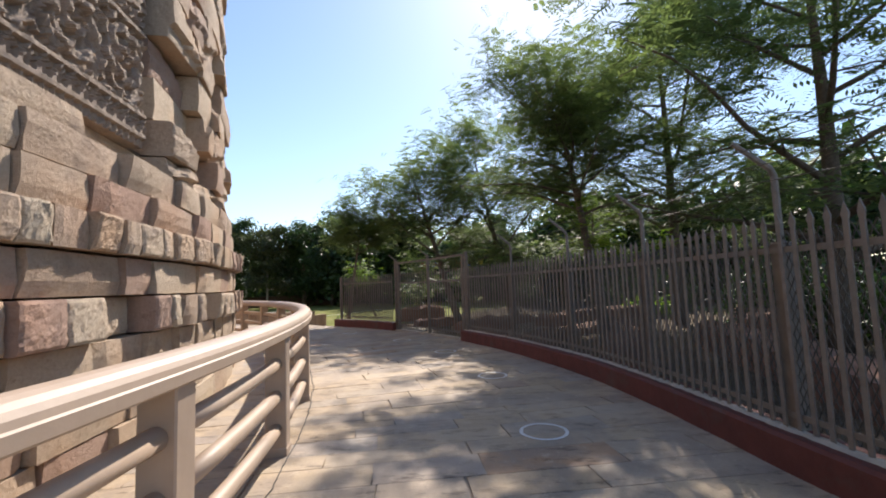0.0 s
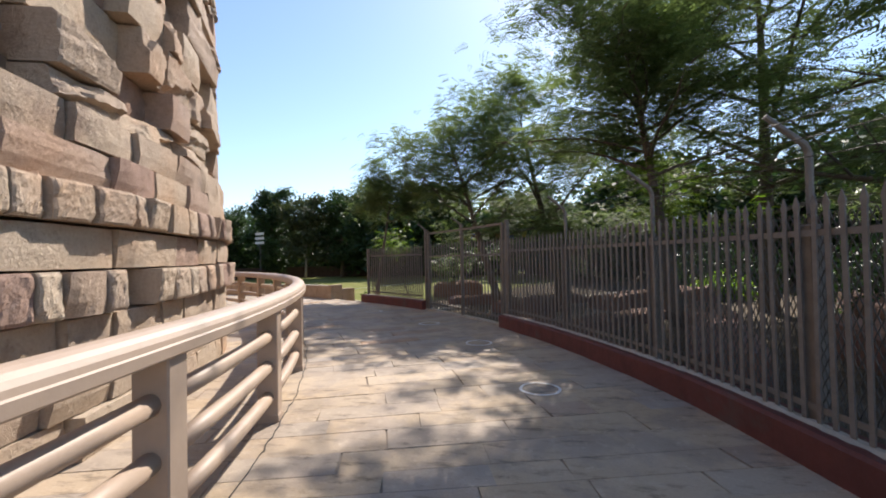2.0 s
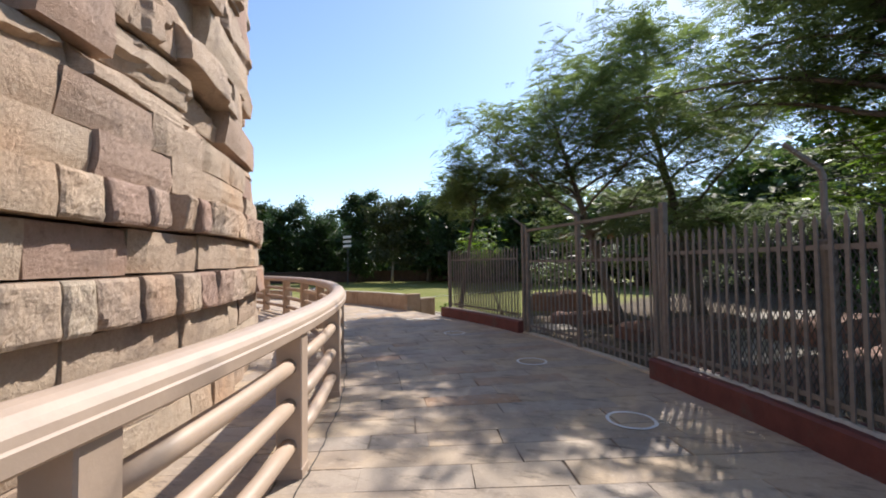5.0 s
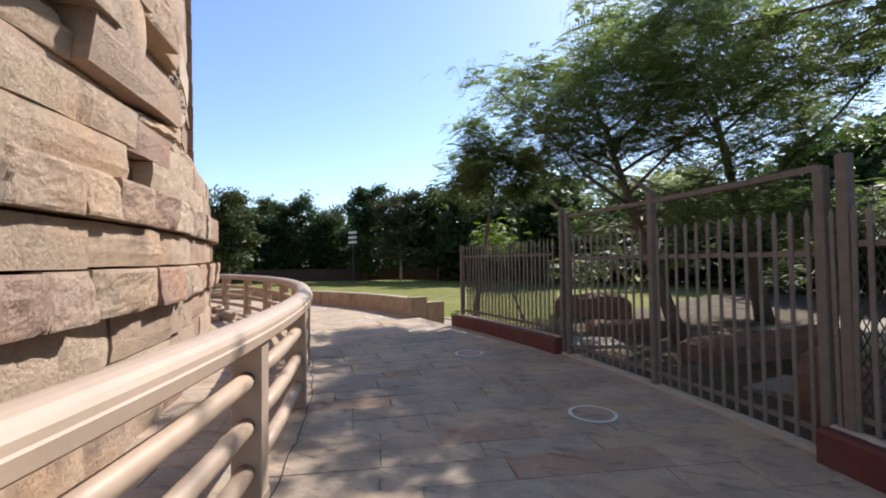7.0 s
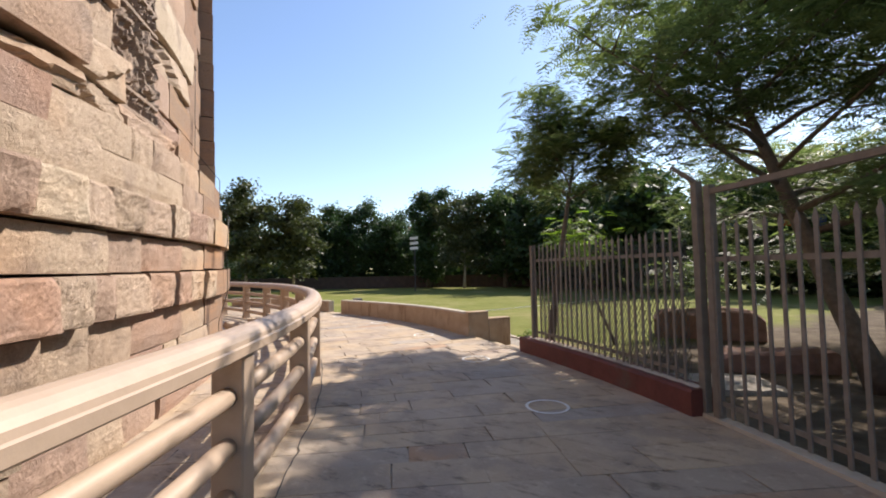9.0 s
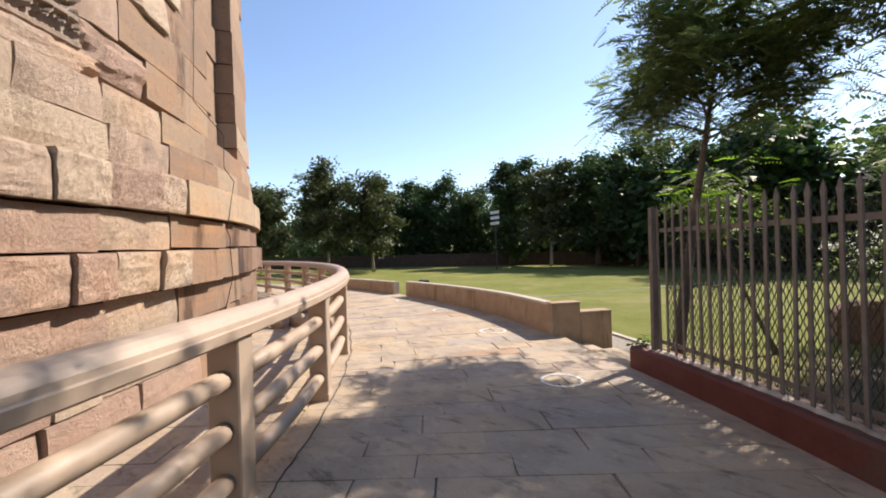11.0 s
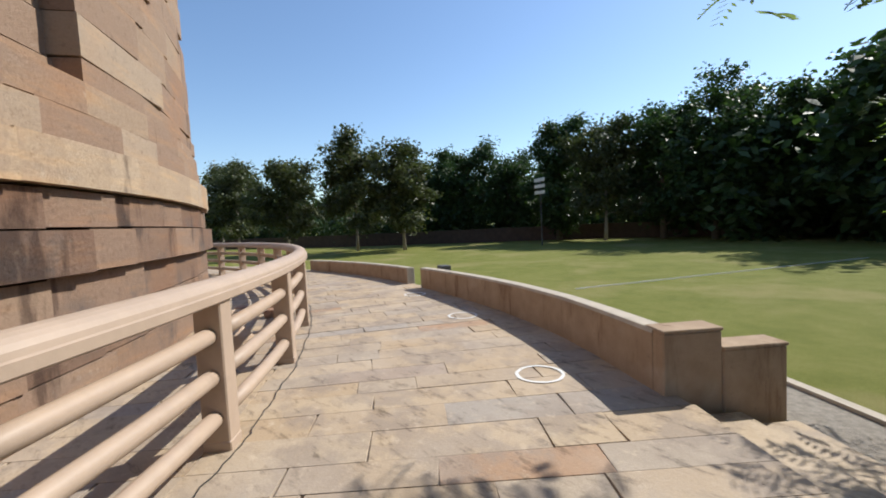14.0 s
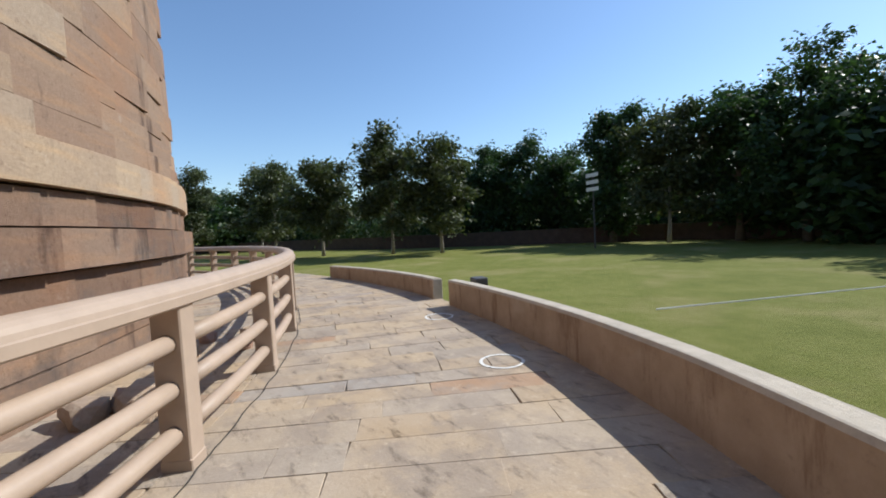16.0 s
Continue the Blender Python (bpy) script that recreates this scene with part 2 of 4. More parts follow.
def sweep(profile, azs, rfun, mat, name, close=True, caps=True, smooth=False):
    """A ring strip: profile of (dr, z) points carried round the azimuths at radius rfun(az)."""
    n = len(profile)
    vs, fs = [], []
    for az in azs:
        r0 = rfun(az)
        vs += [P(r0 + dr, az, z) for dr, z in profile]
    k = n if close else n - 1
    for i in range(len(azs) - 1):
        for j in range(k):
            a, b = i * n + j, i * n + (j + 1) % n
            fs.append((a, b, b + n, a + n))
    if caps and close:
        fs.append(tuple(range(n))[::-1])
        fs.append(tuple(range((len(azs) - 1) * n, len(azs) * n)))
    return mesh_of(name, vs, fs, mat, smooth)


def arc(a, b, step):
    n = max(1, int(math.ceil(abs(b - a) / step)))
    return [a + (b - a) * i / n for i in range(n + 1)]


def tube(points, radii, sides=7):
    """Vertices and faces of a tapered tube along points."""
    vs, fs = [], []
    pts = [Vector(p) for p in points]
    for i, p in enumerate(pts):
        d = (pts[min(i + 1, len(pts) - 1)] - pts[max(i - 1, 0)]).normalized()
        u = d.cross(Vector((0.31, 0.17, 0.93))).normalized()
        v = d.cross(u)
        r = radii[i] if isinstance(radii, (list, tuple)) else radii
        for k in range(sides):
            a = 2 * math.pi * k / sides
            vs.append(tuple(p + r * (math.cos(a) * u + math.sin(a) * v)))
    for i in range(len(pts) - 1):
        for k in range(sides):
            a, b = i * sides + k, i * sides + (k + 1) % sides
            fs.append((a, b, b + sides, a + sides))
    fs.append(tuple(range(sides))[::-1])
    fs.append(tuple(range((len(pts) - 1) * sides, len(pts) * sides)))
    return vs, fs


def join(parts):
    vs, fs = [], []
    for v, f in parts:
        o = len(vs)
        vs += v
        fs += [tuple(i + o for i in q) for q in f]
    return vs, fs


def box(x0, x1, y0, y1, z0, z1, b=0.0):
    """A box, its upright edges and top bevelled by b."""
    if b <= 0:
        v = [(x, y, z) for z in (z0, z1) for x, y in ((x0, y0), (x1, y0), (x1, y1), (x0, y1))]
        return v, [(3, 2, 1, 0), (4, 5, 6, 7), (0, 1, 5, 4), (1, 2, 6, 5), (2, 3, 7, 6), (3, 0, 4, 7)]
    ring = [(x0 + b, y0), (x1 - b, y0), (x1, y0 + b), (x1, y1 - b), (x1 - b, y1), (x0 + b, y1), (x0, y1 - b), (x0, y0 + b)]
    cx, cy = (x0 + x1) / 2, (y0 + y1) / 2
    top = [(x - b * (1 if x > cx else -1) * 0.8, y - b * (1 if y > cy else -1) * 0.8) for x, y in ring]
    v = [(x, y, z0) for x, y in ring] + [(x, y, z1 - b) for x, y in ring] + [(x, y, z1) for x, y in top]
    f = [tuple(range(8))[::-1], tuple(range(16, 24))]
    for s in (0, 8):
        f += [(s + i, s + (i + 1) % 8, s + 8 + (i + 1) % 8, s + 8 + i) for i in range(8)]
    return v, f


def ring_matrix(r, az, z=0.0):
    """Local x points outward, y along the ring with growing azimuth."""
    return Matrix.Translation(P(r, az, z)) @ Matrix.Rotation(radians(az), 4, 'Z')


rng = random.Random(7)

# ---- plan ----
RAIL_R, POST_0, POST_STEP = 15.8, 11.0, 5.9
LAWN_Z = -0.27


def stupa_r(az):
    return lerp_table(az, [(-140, 14.9), (-20, 14.6), (4, 14.62), (13, 14.7), (17.5, 14.8), (28, 14.82), (35, 14.72), (40, 14.57), (48, 14.56), (60, 14.43), (72, 14.36), (84, 14.12), (110, 13.95), (220, 14.9)])


def sag(z, az):
    """How far the old courses lie below the level of the restored ones."""
    k = lerp_table(az, [(22, 1.0), (30, 0.78), (40, 0.68), (48, 0.5), (55, 0.3), (62, 0.2)])
    return k * lerp_table(z, [(0.0, 0.0), (1.10, -0.125), (1.455, -0.175), (1.77, -0.17), (2.165, -0.295), (30.0, -0.295)])


def kerb_r(az):
    return lerp_table(az, [(-40, 19.1), (8, 19.12), (16, 19.3), (24, 19.3), (30, 19.26), (39, 19.1), (48, 18.83)])


def wall_r(az):
    return lerp_table(az, [(52, 18.68), (58, 18.62), (62, 18.5), (67, 18.3), (72, 18.12), (76, 18.06), (93, 17.6)])


# ---- ground ----
far = 2500.0
gv = [(0, 0, LAWN_Z)]
gf = []
radii = [6, 12, 20, 30, 45, 80, 200, 800, far]
for r in radii:
    gv += [P(r, a, LAWN_Z) for a in range(0, 360, 6)]
gf += [(0, 1 + i, 1 + (i + 1) % 60) for i in range(60)]
for k in range(len(radii) - 1):
    o = 1 + k * 60
    gf += [(o + i, o + 60 + i, o + 60 + (i + 1) % 60, o + (i + 1) % 60) for i in range(60)]
put("ground", mesh_of("ground", gv, gf, M_GROUND), label="mown green lawn passing into bare brown earth", category="ground", kind="structure")


def paving_edge(az):
    if az < 48:
        return kerb_r(az) + 0.12
    if az < 53:
        return 18.8
    return wall_r(az) + 0.12


pave_azs = arc(-40, 47.95, 1.0) + arc(48.05, 52.95, 0.7) + arc(53.0, 128, 1.0)
vs, fs = [], []
for az in pave_azs:
    vs += [P(13.4, az, -0.30), P(13.4, az, -0.014), P(paving_edge(az), az, -0.014), P(paving_edge(az), az, -0.30)]
for i in range(len(pave_azs) - 1):
    a = i * 4
    fs += [(a, a + 1, a + 5, a + 4), (a + 1, a + 2, a + 6, a + 5), (a + 2, a + 3, a + 7, a + 6)]
pavement = put("pavement", mesh_of("pavement", vs, fs, M_JOINT), label="curved processional path of irregular sandstone flags", category="pavement", kind="structure")

# steps from the path down to the lawn
for k, (r0, r1, z) in enumerate(((18.8, 19.2, -0.12), (19.2, 19.62, -0.22))):
    st = sweep([(r0, LAWN_Z - 0.05), (r0, z), (r1 - 0.01, z), (r1, z - 0.012), (r1, LAWN_Z - 0.05)], arc(48.1, 52.85, 0.8), lambda az: 0.0, M_PAVE_J, "step")
    put("step", st, label="worn sandstone step down to the lawn", category="step", group="steps to the lawn", kind="structure")
put("gravel_path", sweep([(19.6, LAWN_Z + 0.004), (19.6, LAWN_Z + 0.02), (20.15, LAWN_Z + 0.02), (20.15, LAWN_Z + 0.004)], arc(46, 78, 1.0), lambda az: 0.0, M_GRAVEL, "gravel_path"), label="narrow grey gravel strip beside the lawn", category="path", kind="structure")
put("lawn_edging", sweep([(20.15, LAWN_Z), (20.15, LAWN_Z + 0.05), (20.24, LAWN_Z + 0.05), (20.24, LAWN_Z)], arc(46, 78, 1.0), lambda az: 0.0, M_COPE, "lawn_edging"), label="pale stone edging along the lawn", category="edging", kind="structure")


# ---- low curved walls ----
def low_wall(az0, az1, h0, h1):
    def top(me, base):
        for p in me.vertices:
            if p.co.z > -0.2:
                az = math.degrees(math.atan2(p.co.y, p.co.x))
                p.co.z += (h1 - base) * (az - az0) / (az1 - az0)
        return me

    h = h0
    body = top(sweep([(0.0, -0.3), (0.0, h - 0.035), (0.16, h - 0.035), (0.16, -0.3)], arc(az0, az1, 0.6), wall_r, M_WALL, "low_wall"), h0)
    ob = put("low_wall", body, label="low curved pink-plastered wall beside the lawn", category="wall", group="low garden walls", kind="structure")
    cop = top(sweep([(-0.004, h - 0.035), (0.006, h - 0.004), (0.02, h), (0.14, h), (0.156, h - 0.006), (0.164, h - 0.035)], arc(az0 - 0.01, az1 + 0.01, 0.6), wall_r, M_COPE, "coping"), h0)
    put("coping", cop, ob, label="pale worn coping")
    return ob


w1 = low_wall(53.45, 72.0, 0.46, 0.41)
w2 = low_wall(74.4, 92.0, 0.36, 0.33)


def pier(az, r0, r1, z1, w=0.21):
    v, f = box(0, r1 - r0, 0, w, -0.32, z1, 0.012)
    ob = put("wall_pier", mesh_of("wall_pier", v, f, M_WALL), m=ring_matrix(r0, az, 0), label="stepped pink plaster pier ending the low wall", category="pier", group="wall end piers", kind="structure")
    v, f = box(0.0, r1 - r0 + 0.006, -0.006, w + 0.006, z1 + 0.001, z1 + 0.022, 0.006)
    put("coping", mesh_of("coping", v, f, M_WALL), ob)


pier(53.08, 18.672, 19.12, 0.445)
pier(53.08, 19.125, 19.62, 0.30)
v, f = box(0, 0.17, 0, 0.05, -0.3, 0.35, 0.008)
put("wall_end", mesh_of("wall_end", v, f, M_COPE), m=ring_matrix(wall_r(74.2) - 0.005, 74.2, 0), label="pale end face of the far low wall", category="wall end", kind="structure")
v, f = box(0, 0.2, 0, 0.26, 0, 0.72, 0.01)
put("light_box", mesh_of("light_box", v, f, M_DARKSTEEL), m=ring_matrix(18.42, 70.6, LAWN_Z), label="black metal light box behind the low wall", category="light box")

# ---- railing ----
railing = empty("railing", label="cream-painted concrete railing round the monument", category="railing", kind="structure")
post_azs = [POST_0 + POST_STEP * i for i in range(-6, 21)]
v, f = box(-0.148, 0.012, 0.0, 0.15, -0.02, 0.905, 0.008)
v2, f2 = box(-0.153, 0.017, -0.005, 0.155, -0.02, 0.06, 0.006)
post_me = mesh_of("post", *join([(v, f), (v2, f2)]), M_RAIL)
for az in post_azs:
    put("post", post_me, railing, ring_matrix(RAIL_R, az))
prof = [(-0.158, 0.900), (-0.168, 0.910), (-0.168, 0.955), (-0.158, 0.962)]
for k in range(11):
    a = math.pi * (1 - k / 10)
    prof.append((-0.067 + 0.093 * math.cos(a), 0.962 + 0.074 * math.sin(a)))
prof += [(0.025, 0.962), (0.035, 0.955), (0.035, 0.910), (0.025, 0.900)]
put("top_rail", sweep(prof, arc(post_azs[0], post_azs[-1] + 0.5, 0.7), lambda az: RAIL_R, M_RAIL, "top_rail", smooth=False), railing)
for i in range(len(post_azs) - 1):
    for z in (0.20, 0.45, 0.70):
        circ = [(-0.068 + 0.05 * math.cos(2 * math.pi * k / 12), z + 0.05 * math.sin(2 * math.pi * k / 12)) for k in range(12)]
        put("bar", sweep(circ, arc(post_azs[i] + 0.5, post_azs[i + 1] + 0.05, 1.4), lambda az: RAIL_R, M_RAIL, "bar", smooth=True), railing)

# ---- kerb and fence ----
FR = 0.13
for a0, a1 in ((-35, 28.75), (38.6, 48.0)):
    prof = [(0.0, -0.05), (0.0, 0.205), (0.02, 0.228), (0.24, 0.232), (0.26, 0.21), (0.26, -0.35)]
    put("kerb", sweep(prof, arc(a0, a1, 0.8), kerb_r, M_RED, "kerb"), label="dark red painted kerb under the fence", category="kerb", group="fence kerbs", kind="structure")
for a0, a1 in ((-35, 28.7), (38.65, 47.6)):
    azs = arc(a0, a1, 0.12)
    vs, fs = [], []
    for i, az in enumerate(azs):
        lift = 0.012 + 0.022 * max(0, noise.noise((az * 2.3, 0.0, 0.0))) + 0.01 * noise.noise((az * 9, 1, 0))
        wide = 0.05 + 0.025 * noise.noise((az * 3.1, 4.0, 0))
        vs += [P(kerb_r(az) + FR - wide, az, 0.231), P(kerb_r(az) + FR - 0.02, az, 0.231 + max(0.004, lift)), P(kerb_r(az) + FR + 0.03, az, 0.231 + max(0.004, lift * 0.8)), P(kerb_r(az) + FR + wide, az, 0.231)]
    for i in range(len(azs) - 1):
        a = i * 4
        fs += [(a + j, a + j + 1, a + j + 5, a + j + 4) for j in range(3)]
    put("cement_fillet", mesh_of("cement_fillet", vs, fs, M_COPE), label="crumbling pale cement along the fence foot", category="cement", kind="structure")
put("gate_sill", sweep([(0.1, -0.05), (0.1, 0.03), (0.2, 0.035), (0.2, -0.3)], arc(28.8, 38.58, 0.8), kerb_r, M_COPE, "gate_sill"), label="low pale stone sill below the gate", category="sill", kind="structure")


def picket_mesh(h):
    w, t = 0.0145, 0.006
    v = [(-t, -w, 0), (t, -w, 0), (t, w, 0), (-t, w, 0), (-t, -w, h - 0.11), (t, -w, h - 0.11), (t, w, h - 0.11), (-t, w, h - 0.11),
         (-t, -w * 1.5, h - 0.07), (t, -w * 1.5, h - 0.07), (t, w * 1.5, h - 0.07), (-t, w * 1.5, h - 0.07), (-t * 0.6, 0, h), (t * 0.6, 0, h)]
    f = [(3, 2, 1, 0), (0, 1, 5, 4), (1, 2, 6, 5), (2, 3, 7, 6), (3, 0, 4, 7), (4, 5, 9, 8), (5, 6, 10, 9), (6, 7, 11, 10), (7, 4, 8, 11),
         (8, 9, 13, 12), (10, 11, 12, 13), (9, 10, 13), (11, 8, 12)]
    return mesh_of("picket", v, f, M_IRON)


PICK = picket_mesh(1.45)
PICK_GATE = picket_mesh(1.62)


def chain_link(az0, az1, z0, z1, name, parent):
    """Woven diamond wire: crossing zigzags as thin three-sided wires."""
    step, rise = 0.046, 0.046
    r_mid = kerb_r((az0 + az1) / 2) + FR + 0.05
    n = int(radians(az1 - az0) * r_mid / step)
    rows = int((z1 - z0) / rise)
    vs, fs = [], []
    for i in range(n):
        for s in (0, 1):
            prev = None
            for k in range(rows + 1):
                u = i + ((-0.5 if s else 0.5) if k % 2 else 0.0)
                az = az0 + math.degrees(u * step / r_mid)
                p = Vector(P(kerb_r(az) + FR + 0.045 + 0.006 * ((k + s) % 2), az, z0 + k * rise))
                if prev is not None:
                    o = len(vs)
                    e = 0.0035
                    for q in (prev, p):
                        vs += [(q.x + e, q.y, q.z), (q.x - e, q.y + e, q.z), (q.x - e * 0.5, q.y - e, q.z)]
                    fs += [(o, o + 1, o + 4, o + 3), (o + 1, o + 2, o + 5, o + 4), (o + 2, o, o + 3, o + 5)]
                prev = p
    return put(name, mesh_of(name, vs, fs, M_WIRE), parent, label="rusty chain-link wire", kind="stuff")


def flat_rail(az0, az1, z, parent, name="fence_rail", dr=0.012):
    return put(name, sweep([(FR + dr - 0.004, z - 0.02), (FR + dr - 0.004, z + 0.02), (FR + dr + 0.004, z + 0.02), (FR + dr + 0.004, z - 0.02)], arc(az0, az1, 0.6), kerb_r, M_IRON, name), parent)


POLES_A = [-18.0, -12.8, -7.6, -2.4, 2.8, 7.95, 12.95, 18.0, 23.3]


def fence_post(az, parent, h=1.84, arm=True):
    v, f = box(-0.05, 0.05, -0.05, 0.05, 0.0, 1.36, 0.012)
    post = put("fence_post", mesh_of("fence_post", v, f, M_POST), parent, ring_matrix(kerb_r(az) + FR + 0.075, az, 0.12))
    if arm:
        bent = tube([(0, 0, 1.2), (0, 0, h - 0.02), (-0.025, 0, h + 0.035), (-0.25, 0.05, h + 0.23)], [0.023, 0.023, 0.022, 0.018], 8)
        put("arm", mesh_of("arm", *bent, M_IRON), post, label="bent steel barbed-wire arm")


def fence(az0, az1, poles):
    ob = empty("fence", ring_matrix(0, 0), label="tall iron picket fence on a red kerb, chain-link behind", category="fence", group="iron fences", kind="structure")
    n = int((az1 - az0) / 0.31)
    for i in range(n + 1):
        az = az0 + (az1 - az0) * i / n
        m = ring_matrix(kerb_r(az) + FR, az, 0.215) @ Matrix.Rotation(rng.uniform(-0.012, 0.012), 4, 'X') @ Matrix.Rotation(rng.uniform(-0.1, 0.1), 4, 'Z')
        put("picket", PICK, ob, m)
    for z in (0.33, 1.42):
        flat_rail(az0, az1, z, ob)
    for az in poles:
        fence_post(az, ob)
    chain_link(az0, az1, 0.26, 1.55, "chain_link", ob)
    return ob


fence_a = fence(-20.0, 28.6, POLES_A)
fence_b = fence(39.2, 47.1, [])
for k, (dz, dr) in enumerate(((1.78, -0.02), (1.98, -0.22), (1.88, -0.12))):
    for a0, a1 in zip(POLES_A[:-1], POLES_A[1:]):
        pts = [P(kerb_r(a) + FR + dr, a, dz + 0.12 - 0.05 * math.sin(math.pi * (a - a0) / (a1 - a0))) for a in arc(a0, a1, 1.0)]
        put("strand_wire", mesh_of("strand_wire", *tube(pts, 0.004, 4), M_WIRE), fence_a)

v, f = box(-0.03, 0.03, -0.03, 0.03, 0.0, 1.44, 0.006)
put("end_post", mesh_of("end_post", v, f, M_POST), fence_b, ring_matrix(18.97, 47.3, 0.21))

# gate
gate = empty("gate", ring_matrix(0, 0), label="closed iron picket double gate between tall posts", category="gate", kind="structure")
for az in [29.1 + 0.36 * i for i in range(26)]:
    if abs(az - 33.7) > 0.25:
        put("picket", PICK_GATE, gate, ring_matrix(kerb_r(az) + FR, az, 0.06))
for z in (0.16, 1.36):
    flat_rail(28.8, 38.3, z, gate, "gate_rail")
for az, h in ((28.42, 2.0), (28.85, 1.95), (33.7, 2.06), (38.2, 2.0), (38.62, 2.06)):
    v, f = box(-0.035, 0.035, -0.035, 0.035, -0.05, h, 0.006)
    put("gate_post", mesh_of("gate_post", v, f, M_POST), gate, ring_matrix(kerb_r(az) + FR + 0.02, az))
put("lintel", sweep([(FR - 0.01, 1.92), (FR - 0.01, 1.965), (FR + 0.04, 1.965), (FR + 0.04, 1.92)], arc(28.85, 38.2, 1.0), kerb_r, M_POST, "lintel"), gate)
for az in (33.7, 38.62):
    put("arm", mesh_of("arm", *tube([(0, 0, 1.95), (-0.02, 0.0, 2.06), (-0.2, 0.05, 2.2)], [0.024, 0.024, 0.018], 6), M_POST), gate, ring_matrix(kerb_r(az) + FR + 0.02, az))

# ---- painted circles ----
for r, az in ((17.9, 10.95), (18.2, 17.95), (18.34, 25.2), (18.28, 32.0), (18.0, 40.15), (17.98, 47.1), (17.98, 55.0), (17.88, 62.7), (17.73, 69.6), (17.85, 3.5)):
    vs, fs = [], []
    n = 40
    c = Vector(P(r, az, 0.006))
    for i in range(n):
        a = 2 * math.pi * i / n
        ro = 0.205 + 0.006 * noise.noise((math.cos(a) * 2 + az, math.sin(a) * 2, 0))
        ri = ro - 0.03 + 0.006 * noise.noise((math.cos(a) * 4, math.sin(a) * 4 + az, 3))
        vs += [(c.x + ro * math.cos(a), c.y + ro * math.sin(a), c.z), (c.x + ri * math.cos(a), c.y + ri * math.sin(a), c.z)]
    for i in range(n):
        j = (i + 1) % n
        fs.append((2 * i, 2 * j, 2 * j + 1, 2 * i + 1))
    put("painted_circle", mesh_of("painted_circle", vs, fs, M_WHITE), label="hand-painted white standing circle on the paving", category="floor marking", group="standing circles")

# ---- monument ----
stupa = empty("stupa", label="huge round sandstone stupa with carved and broken courses", category="monument")


def rough_block(seed, rough, nx=5, nz=3):
    """Unit block: x -1..0 is depth, front face at 0 uneven; y -.5...5, z 0..1."""
    r = random.Random(seed)
    vs, fs = [], []
    slant_y, slant_z = r.uniform(-0.035, 0.035) * rough, r.uniform(-0.05, 0.05) * rough
    chips = []
    for q in range(2 if rough > 0.7 else 1):
        a = r.uniform(0, 2 * math.pi)
        chips.append((math.cos(a), math.sin(a), r.uniform(0.2, 0.4), r.uniform(0.2, 0.6) * rough))
    for k in range(nz + 1):
        for i in range(nx + 1):
            y, z = i / nx - 0.5, k / nz
            edge = i in (0, nx) or k in (0, nz)
            corner = i in (0, nx) and k in (0, nz)
            x = 0.07 * rough * noise.noise((y * 2.2 + seed, z * 2.0, seed * 0.37)) - (0.035 * rough if edge else 0) - (0.04 * rough if corner else 0)
            x += r.uniform(-0.012, 0.012) * rough + slant_y * y + slant_z * (z - 0.5)
            for ca, sa, c0, s0 in chips:
                x -= s0 * max(0.0, ca * y + sa * (z - 0.5) - c0)
            jy = r.uniform(-0.02, 0.02) * rough
            jz = r.uniform(-0.024, 0.024) * rough
            vs.append((x, y + jy - (0.012 * (1 if y > 0 else -1) * rough if edge else 0), z + jz))
    w = nx + 1
    for k in range(nz):
        for i in range(nx):
            a = k * w + i
            fs.append((a, a + 1, a + w + 1, a + w))
    o = len(vs)
    vs += [(-1, -0.5, 0), (-1, 0.5, 0), (-1, 0.5, 1), (-1, -0.5, 1)]
    bottom, top = list(range(w)), list(range(nz * w, nz * w + w))
    left, right = [k * w for k in range(nz + 1)], [k * w + nx for k in range(nz + 1)]
    fs.append(tuple([o, o + 1] + bottom[::-1]))
    fs.append(tuple([o + 2, o + 3] + top))
    fs.append(tuple([o + 3, o] + left))
    fs.append(tuple([o + 1, o + 2] + right[::-1]))
    return vs, fs


def face_block(xf, nx, nz, r, ragged):
    """Unit block: x -1..0 is depth, its front shaped by xf(u, v), u and v from -1 to 1; outline nicked by ragged."""
    vs, fs = [], []
    w = nx + 1
    for k in range(nz + 1):
        for i in range(nx + 1):
            u, v = 2 * i / nx - 1, 2 * k / nz - 1
            u, v = math.copysign(abs(u) ** 0.8, u), math.copysign(abs(v) ** 0.8, v)
            ju = r.uniform(-ragged, ragged) if k not in (0, nz) else 0.0
            jv = r.uniform(-ragged, ragged) if i not in (0, nx) else 0.0
            vs.append((max(-0.85, xf(u, v)), 0.5 * u + (ju if abs(u) < 1 else -abs(ju) * u), 0.5 + 0.5 * v + (jv if abs(v) < 1 else -abs(jv) * v)))
    for k in range(nz):
        for i in range(nx):
            a = k * w + i
            fs.append((a, a + 1, a + w + 1, a + w))
    o = len(vs)
    vs += [(-1, -0.5, 0), (-1, 0.5, 0), (-1, 0.5, 1), (-1, -0.5, 1)]
    fs.append(tuple([o, o + 1] + list(range(w))[::-1]))
    fs.append(tuple([o + 2, o + 3] + list(range(nz * w, nz * w + w))))
    fs.append(tuple([o + 3, o] + [k * w for k in range(nz + 1)]))
    fs.append(tuple([o + 1, o + 2] + [k * w + nx for k in range(nz + 1)][::-1]))
    return vs, fs


